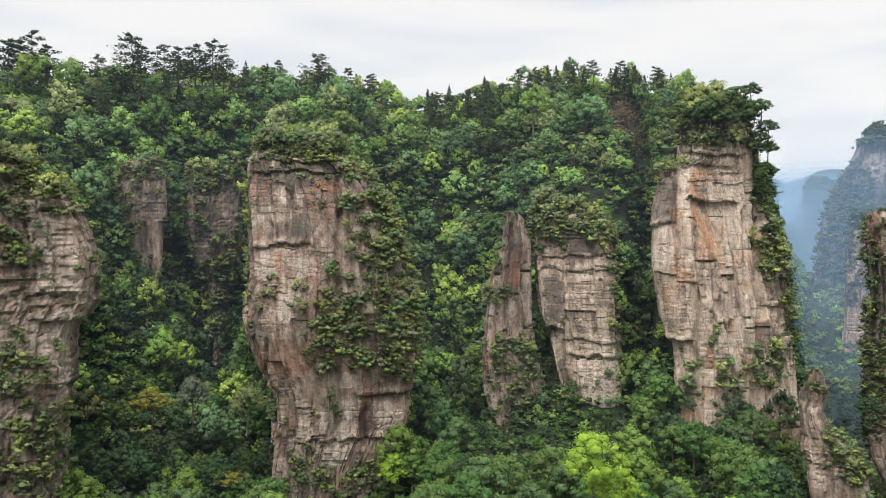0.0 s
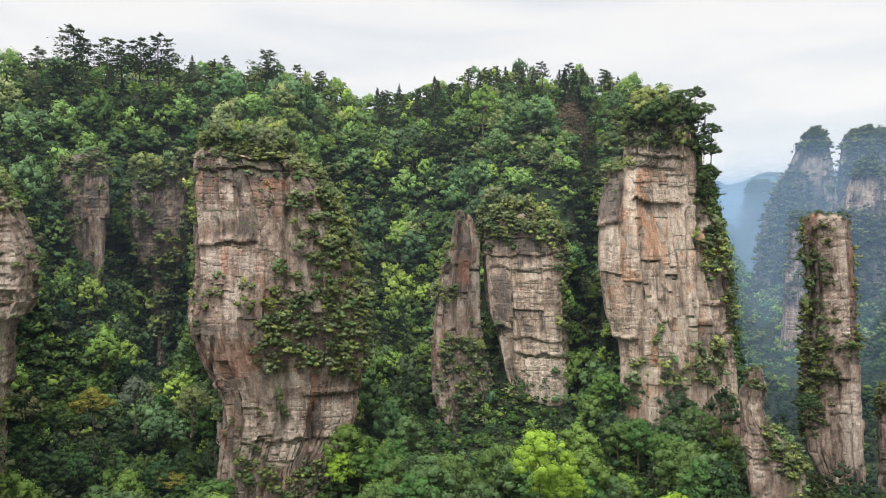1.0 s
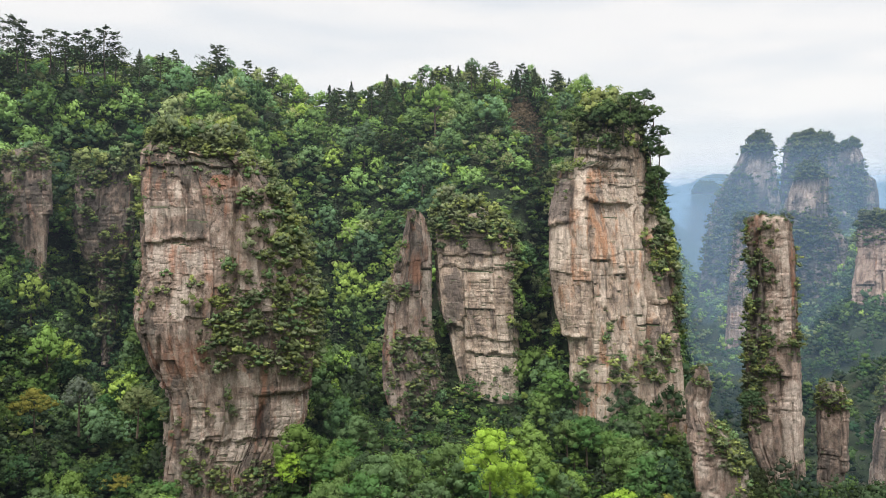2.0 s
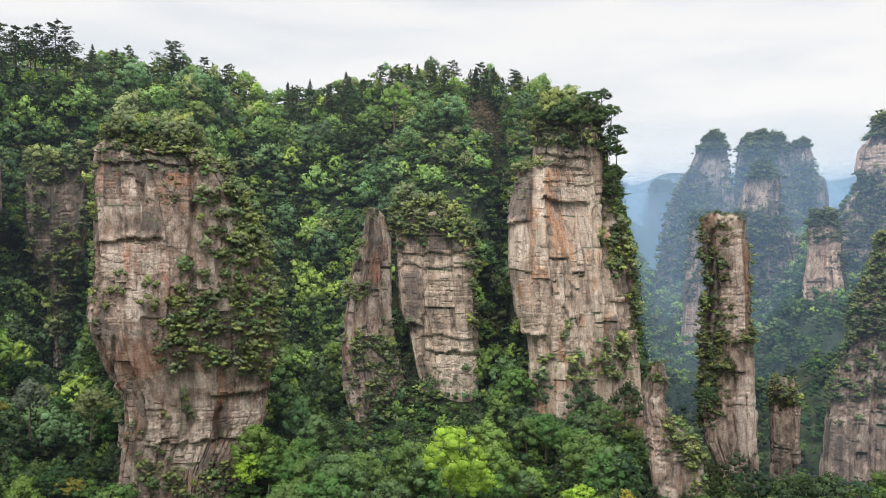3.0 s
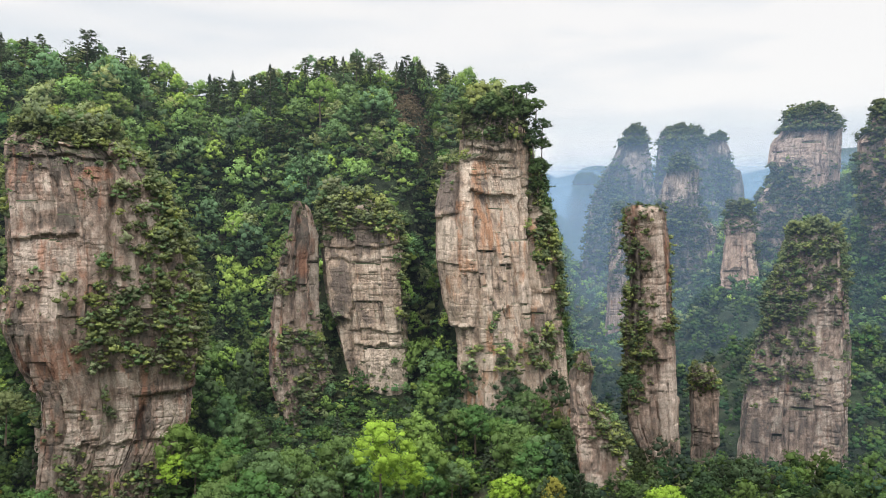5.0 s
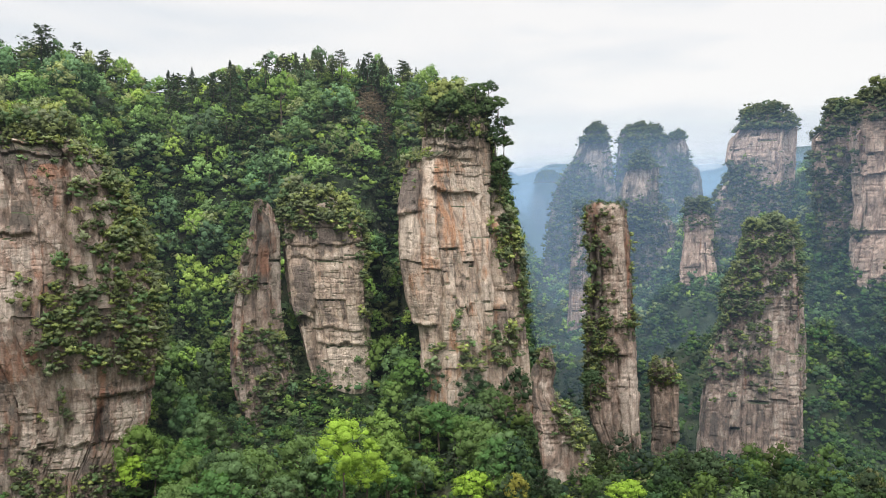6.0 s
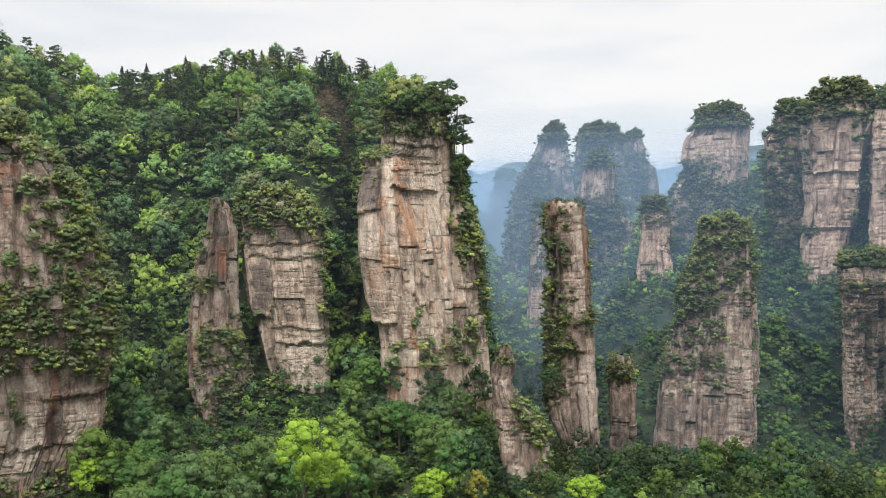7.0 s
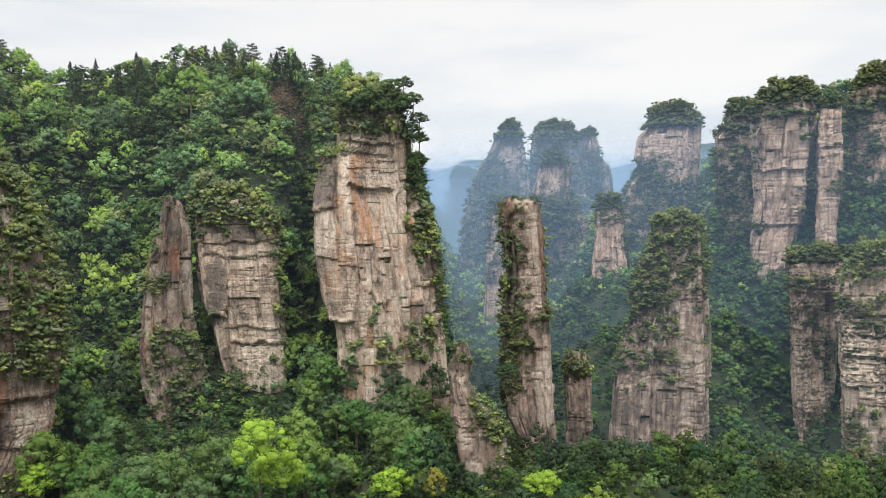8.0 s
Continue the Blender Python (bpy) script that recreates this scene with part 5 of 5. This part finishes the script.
conifer_wood.finish("conifer_trunks", "brown trunks of the conifers on the plateau", "tree trunks", BARK)

brush = Stand()
THICKET = [shrub(prng, 16, 0.25, 2) for _ in range(8)]
for b, d, z in zip(*scatter(frng, -33, 25, 190, 350, 3.9)):
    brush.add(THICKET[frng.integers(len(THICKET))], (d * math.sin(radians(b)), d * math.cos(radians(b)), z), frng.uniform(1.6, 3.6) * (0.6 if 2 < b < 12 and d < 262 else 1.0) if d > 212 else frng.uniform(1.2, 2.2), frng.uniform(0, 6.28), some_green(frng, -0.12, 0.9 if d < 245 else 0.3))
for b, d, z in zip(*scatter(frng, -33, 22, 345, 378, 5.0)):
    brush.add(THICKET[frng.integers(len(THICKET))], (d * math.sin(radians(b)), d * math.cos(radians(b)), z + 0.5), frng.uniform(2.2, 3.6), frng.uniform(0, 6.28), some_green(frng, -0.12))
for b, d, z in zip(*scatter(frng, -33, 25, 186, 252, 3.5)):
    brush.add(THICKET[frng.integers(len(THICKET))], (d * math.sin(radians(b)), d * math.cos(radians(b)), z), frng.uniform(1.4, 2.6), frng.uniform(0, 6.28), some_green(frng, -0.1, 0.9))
# valley brush: tint lowered to hold some of the valley's shade
for b, d, z in zip(*scatter(frng, 22, 57, 160, 250, 3.4)):
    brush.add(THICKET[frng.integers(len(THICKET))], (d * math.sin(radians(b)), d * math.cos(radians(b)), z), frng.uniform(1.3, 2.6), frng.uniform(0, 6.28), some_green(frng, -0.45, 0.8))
for b, d, z in zip(*scatter(frng, -33, 6, 256, 322, 3.6)):  # thick growth on the steep ground
    brush.add(THICKET[frng.integers(len(THICKET))], (d * math.sin(radians(b)), d * math.cos(radians(b)), z), frng.uniform(2.0, 3.6), frng.uniform(0, 6.28), some_green(frng, -0.05, 0.3))
for b, d, z in zip(*scatter(frng, 2, 21, 285, 345, 3.8)):
    brush.add(THICKET[frng.integers(len(THICKET))], (d * math.sin(radians(b)), d * math.cos(radians(b)), z), frng.uniform(1.6, 3.2), frng.uniform(0, 6.28), some_green(frng, -0.05, 0.3))
for b, d, z in zip(*scatter(frng, 39, 57, 470, 600, 5.2)):
    brush.add(THICKET[frng.integers(len(THICKET))], (d * math.sin(radians(b)), d * math.cos(radians(b)), z), frng.uniform(2.4, 4.6), frng.uniform(0, 6.28), some_green(frng, 0.0, 0.8))
for b, d, z in zip(*scatter(frng, 1, 14, 225, 262, 3.0)):
    brush.add(THICKET[frng.integers(len(THICKET))], (d * math.sin(radians(b)), d * math.cos(radians(b)), z), frng.uniform(1.0, 2.0), frng.uniform(0, 6.28), some_green(frng, -0.2, 0.6))
dry = Stand()
for _ in range(420):
    a, r = frng.uniform(0, 6.28), math.sqrt(frng.uniform(0, 1))
    b, d = 12.4 + 1.55 * r * math.cos(a), 327 + 17.5 * r * math.sin(a)
    dry.add(THICKET[frng.integers(len(THICKET))], (d * math.sin(radians(b)), d * math.cos(radians(b)), float(ground_height([b], [d])[0]) + 0.2), frng.uniform(0.7, 1.3), frng.uniform(0, 6.28), np.array((0.125, 0.095, 0.065)) * frng.uniform(0.7, 1.2))
dry.finish("dry_scrub", "brown dry scrub on a bare patch of the slope", "scrub", LEAVES)
brush.finish("undergrowth", "dense green undergrowth between the forest trees", "undergrowth", LEAVES)

valley = Stand()
# leaf tints lowered: the shade of the deep valley is put into the colour
for b, d, z in zip(*scatter(frng, 22, 57, 160, 420, 6.6)):
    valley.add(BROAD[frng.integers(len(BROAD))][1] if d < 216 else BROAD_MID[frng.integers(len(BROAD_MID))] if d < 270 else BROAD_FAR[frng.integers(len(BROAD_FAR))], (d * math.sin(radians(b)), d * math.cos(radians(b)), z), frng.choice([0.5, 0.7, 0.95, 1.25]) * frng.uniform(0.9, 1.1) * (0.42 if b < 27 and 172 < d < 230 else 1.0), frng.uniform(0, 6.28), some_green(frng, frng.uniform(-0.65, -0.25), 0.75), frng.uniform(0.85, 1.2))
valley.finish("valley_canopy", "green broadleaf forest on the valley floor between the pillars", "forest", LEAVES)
far_wood = Stand()
# woods in the gap: tint darkened to stand for valley shade
for b, d, z in zip(*scatter(frng, 21, 31, 400, 580, 8.5)):
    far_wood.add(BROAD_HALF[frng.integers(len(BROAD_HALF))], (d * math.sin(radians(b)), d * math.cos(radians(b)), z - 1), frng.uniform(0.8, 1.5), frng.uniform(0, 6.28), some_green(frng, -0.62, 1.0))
# tint follows the light: the lit slope past 38 degrees stays brighter
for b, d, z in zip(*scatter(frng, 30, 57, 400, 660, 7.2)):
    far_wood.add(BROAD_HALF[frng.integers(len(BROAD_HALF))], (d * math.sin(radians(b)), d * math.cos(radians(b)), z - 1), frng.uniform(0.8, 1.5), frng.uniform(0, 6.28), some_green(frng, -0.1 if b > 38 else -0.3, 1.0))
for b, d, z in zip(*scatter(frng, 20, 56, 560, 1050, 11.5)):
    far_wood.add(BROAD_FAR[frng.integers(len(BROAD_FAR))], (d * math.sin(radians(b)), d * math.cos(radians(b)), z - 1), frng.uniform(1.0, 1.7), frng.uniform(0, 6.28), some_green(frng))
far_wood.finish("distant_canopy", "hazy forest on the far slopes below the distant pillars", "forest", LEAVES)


# thinner wood under and beside the hovering place, and on the plateau behind the edge
around = Stand()
for b0, b1, d0, d1, gap in ((-70, 80, 40, 172, 11.0), (-60, 20, 378, 600, 20.0), (57, 80, 180, 500, 15.0), (-62, -33, 172, 378, 9.0)):
    for b, d, z in zip(*scatter(frng, b0, b1, d0, d1, gap)):
        around.add(BROAD_FAR[frng.integers(len(BROAD_FAR))], (d * math.sin(radians(b)), d * math.cos(radians(b)), z - 0.5), frng.uniform(0.7, 1.2), frng.uniform(0, 6.28), some_green(frng))
around.finish("outer_canopy", "green broadleaf forest on the surrounding slopes", "forest", LEAVES)


# single trees in the front of the valley
def single_tree(wood, crown, tint, name, label, category, crown_label="", leaf_mat=None):
    """A tree: an Empty at its foot with a trunk and a crown."""
    root = tagged(new(name), label, category, "trees of the valley floor")
    part("trunk", mesh_from("trunk", *wood, BARK), root)
    part("crown", mesh_from("crown", *crown[:2], leaf_mat or LEAVES, np.broadcast_to(np.asarray(tint, float), (len(crown[0]), 3)), normals=crown[2]), root, crown_label)
    return root


TREE_LABELS = ["leafy mid-green broadleaf tree in the dense valley forest", "fresh green broadleaf tree in the dense valley forest", "dark green broadleaf tree in the dense valley forest"]
models = []
for k, (wood, crown) in enumerate(BROAD_NEAR):
    tone = k % 3
    models.append(single_tree(wood, crown, (GREENS[k % 3] if k % 2 else DEEP_GREENS[(0, 1, 3)[tone]] * 1.1) * frng.uniform(0.72, 1.2), "broadleaf_tree", TREE_LABELS[tone], "tree"))
used = set()
for k, x, y, z, scale, turn in near_trees:
    m = pose(x, y, z, 0, 0, math.degrees(turn)) @ Matrix.Scale(scale, 4)
    if k not in used:
        used.add(k)
        models[k].matrix_basis = m
    else:
        kept = models[k].scale.copy()
        models[k].scale = (scale, scale, scale)
        copy_thing(models[k], pose(x, y, z, 0, 0, math.degrees(turn)))
        models[k].scale = kept
for k, ob in enumerate(models):
    if k not in used:
        for child in list(ob.children):
            bpy.data.objects.remove(child)
        bpy.data.objects.remove(ob)


# ---- trees that stand out: pines and firs on the skyline, light and dark crowns in the valley ----
def conifer_model(kind, k):
    wood, crown = (PINES if kind == "pine" else FIRS)[k]
    label = "dark mountain pine with flat layered branches on the skyline" if kind == "pine" else "narrow pointed dark fir on the plateau edge"
    return single_tree(wood, crown, PINE_GREENS[k % 3], kind + "_tree", label, kind, leaf_mat=NEEDLES), crown[0][:, 2].max()


SKYLINE = [
    ("pine", -139.9, 285.6, 156.5, 19.0), ("pine", -146.7, 286.7, 156.7, 15.7), ("pine", -110.1, 298.3, 159.0, 18.1),
    ("pine", -150.8, 287.9, 156.9, 16.3), ("pine", -101.7, 303.4, 160.1, 14.8), ("pine", -91.9, 308.6, 161.1, 15.3),
    ("pine", -84.5, 306.6, 159.7, 17.3), ("pine", -98.9, 310.6, 161.5, 14.4), ("pine", -122.3, 293.5, 157.1, 11.4)]
SKYLINE += [
    ("pine", -69.8, 327.6, 162.7, 9.5), ("pine", -63.4, 328.9, 161.8, 9.8), ("pine", -48.0, 318.4, 157.7, 16.8),
    ("fir", -76.1, 321.1, 163.3, 9.4), ("fir", -29.9, 328.6, 154.8, 8.3), ("fir", -4.3, 330.0, 156.2, 6.3), ("fir", 2.4, 328.0, 154.7, 10.0),
    ("pine", 86.2, 239.8, 134.0, 9.5), ("pine", 87.0, 237.6, 129.5, 10.0), ("pine", 87.2, 236.6, 124.5, 9.5),
    ("pine", 87.4, 236.2, 120.0, 8.0), ("pine", 84.0, 238.0, 135.0, 7.3), ("pine", 81.5, 319.8, 160.0, 10.1), ("pine", 80.5, 237.0, 135.0, 7.3)]
srng = np.random.default_rng(31)
for kind, x, y, z, height in list(SKYLINE[:12]):  # lower, fuller pines round the tall ones
    SKYLINE.append((kind, x + srng.uniform(3, 6), y + srng.uniform(-4, 4), z - 0.5, height * srng.uniform(0.55, 0.8)))
for step in range(20):  # conifers along the edge of the plateau
    x = 9 + step * 4.0 + srng.uniform(-3.2, 3.2)
    SKYLINE.append(("pine" if step % 3 == 1 else "fir", x, 337 - x * 0.1 + srng.uniform(-4, 4), 155.4 + 9.0 * math.sin(min(1.0, (x - 9) / 52) * 1.6) - max(0, x - 66) * 0.2, srng.uniform(5.5, 12.0)))
conifer_models = {}
for kind, x, y, z, height in SKYLINE:
    k = int(srng.integers(len(PINES if kind == "pine" else FIRS)))
    turn = srng.uniform(0, 360)
    if (kind, k) not in conifer_models:
        conifer_models[kind, k] = conifer_model(kind, k)
        ob, tall = conifer_models[kind, k]
        ob.matrix_basis = pose(x, y, z, 0, 0, turn) @ Matrix.Scale(height / tall, 4)
    else:
        ob, tall = conifer_models[kind, k]
        keep = ob.scale.copy()
        ob.scale = (height / tall,) * 3
        copy_thing(ob, pose(x, y, z, 0, 0, turn))
        ob.scale = keep

TONES = {
    "lime": ((0.225, 0.345, 0.045), "bright yellow-green broadleaf tree in fresh leaf"),
    "gold": ((0.21, 0.20, 0.04), "yellow-green shrubby tree standing out from the forest"),
    "silver": ((0.115, 0.140, 0.105), "grey-green broadleaf tree among darker ones"),
    "olive": ((0.125, 0.150, 0.065), "olive-green rounded tree against the rock"),
    "dark": ((0.046, 0.080, 0.036), "dark green broadleaf tree growing close to the rock"),
    "mid": ((0.074, 0.120, 0.042), "mid-green broadleaf tree growing close to the rock"),
}
ACCENTS = [
    ("lime", 31.0, 171.0, 43.5, 22.0, 8.4), ("lime", 36.2, 174.0, 42.0, 13.0, 6.4), ("lime", 59.5, 171.5, 39.0, 11.0, 4.8),
    ("lime", 91.0, 160.0, 38.5, 10.0, 5.0), ("gold", 68.8, 169.0, 39.0, 10.0, 3.4), ("gold", -77.9, 222.8, 51.5, 12.8, 5.6),
    ("silver", -68.3, 228.0, 50.4, 16.6, 5.0), ("gold", -56.2, 218.9, 35.2, 6.9, 4.2), ("olive", -49.6, 211.0, 53.5, 13.0, 5.4),
    ("lime", -12.4, 216.0, 34.9, 13.4, 5.2), ("dark", 5.0, 199.9, 40.5, 10.9, 3.4), ("dark", 119.7, 233.1, 50.7, 8.9, 4.4)]
ACCENTS += [
    ("dark", 67.8, 226.0, 50.6, 14.4, 5.6), ("dark", 76.1, 223.4, 50.8, 12.8, 6.4), ("dark", 60.4, 219.9, 42.9, 15.5, 6.2),
    ("mid", 80.0, 215.6, 44.5, 15.6, 5.5), ("dark", 68.1, 233.3, 46.6, 16.8, 5.8), ("dark", 79.6, 226.4, 46.9, 14.3, 5.7),
    ("dark", 69.4, 221.4, 39.4, 15.7, 7.1), ("mid", 60.9, 225.9, 39.3, 15.5, 6.3),
    ("mid", 85.8, 234.8, 132.5, 11.0, 4.6), ("dark", 88.6, 233.8, 123.5, 11.0, 4.2), ("mid", 89.6, 233.4, 115.0, 11.0, 4.0)]
ACCENTS += [
    ("mid", 78.8, 224.6, 136.7, 8.4, 3.8), ("dark", 87.0, 235.4, 141.0, 6.7, 3.5), ("mid", 89.4, 234.5, 136.2, 6.7, 3.5), ("dark", 91.2, 233.8, 130.9, 6.0, 3.2),
    ("mid", 91.2, 233.9, 124.8, 6.0, 3.2), ("dark", 90.8, 234.0, 118.1, 6.7, 3.5), ("mid", 89.9, 234.3, 113.3, 5.4, 2.8), ("mid", 65.1, 228.9, 132.3, 9.2, 4.3),
    ("mid", 72.7, 226.6, 133.7, 9.2, 4.3), ("dark", 71.1, 227.1, 131.6, 9.4, 4.1), ("mid", 77.2, 225.1, 130.8, 9.4, 4.1), ("olive", 65.7, 228.7, 129.3, 7.7, 3.3)]
for tone, x, y, z, height, radius in ACCENTS:
    colour, label = TONES[tone]
    wood, crown = broadleaf(srng, int(400 * radius), 0.19, height, radius, 42)
    ob = single_tree(wood, crown, colour, "broadleaf_tree", label, "tree")
    ob.matrix_basis = pose(x, y, z)


# ---- distance haze imitated by thin curved tinted sheets between the rows of pillars, thinning out upwards and to their ends ----
def veil(dist, b0, b1, low, mid, high, density, air=BLUE_HAZE):
    b, z = np.linspace(b0, b1, 60), np.linspace(low, high, 24)
    B, Z = np.meshgrid(b, z, indexing="ij")
    P = np.stack([dist * np.sin(np.radians(B)), dist * np.cos(np.radians(B)), Z], -1).reshape(-1, 3)
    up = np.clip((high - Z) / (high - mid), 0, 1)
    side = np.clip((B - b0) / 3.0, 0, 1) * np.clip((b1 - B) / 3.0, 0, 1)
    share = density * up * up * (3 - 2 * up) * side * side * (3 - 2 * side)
    idx = np.arange(len(b) * len(z)).reshape(len(b), len(z))
    q = np.stack([idx[:-1, :-1], idx[1:, :-1], idx[1:, 1:], idx[:-1, 1:]], -1).reshape(-1, 4)
    me = mesh_from("haze_sheet", P, q, air, np.repeat(share.reshape(-1, 1), 3, 1), True)
    tagged(new("haze_sheet", me), "thin bluish sheet added to imitate haze in the air", "mist", kind="stuff")


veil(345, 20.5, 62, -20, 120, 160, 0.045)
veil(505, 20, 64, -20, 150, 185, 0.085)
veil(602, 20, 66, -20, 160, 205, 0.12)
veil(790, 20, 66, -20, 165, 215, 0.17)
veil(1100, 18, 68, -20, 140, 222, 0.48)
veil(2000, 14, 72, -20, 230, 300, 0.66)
# faint sheets added before the near slopes to lift their dark tones
veil(140, -42, 62, -20, 130, 165, 0.005, HAZE)
veil(222, -42, 22, -20, 150, 190, 0.011, HAZE)
veil(272, -42, 22, -20, 160, 200, 0.022, HAZE)
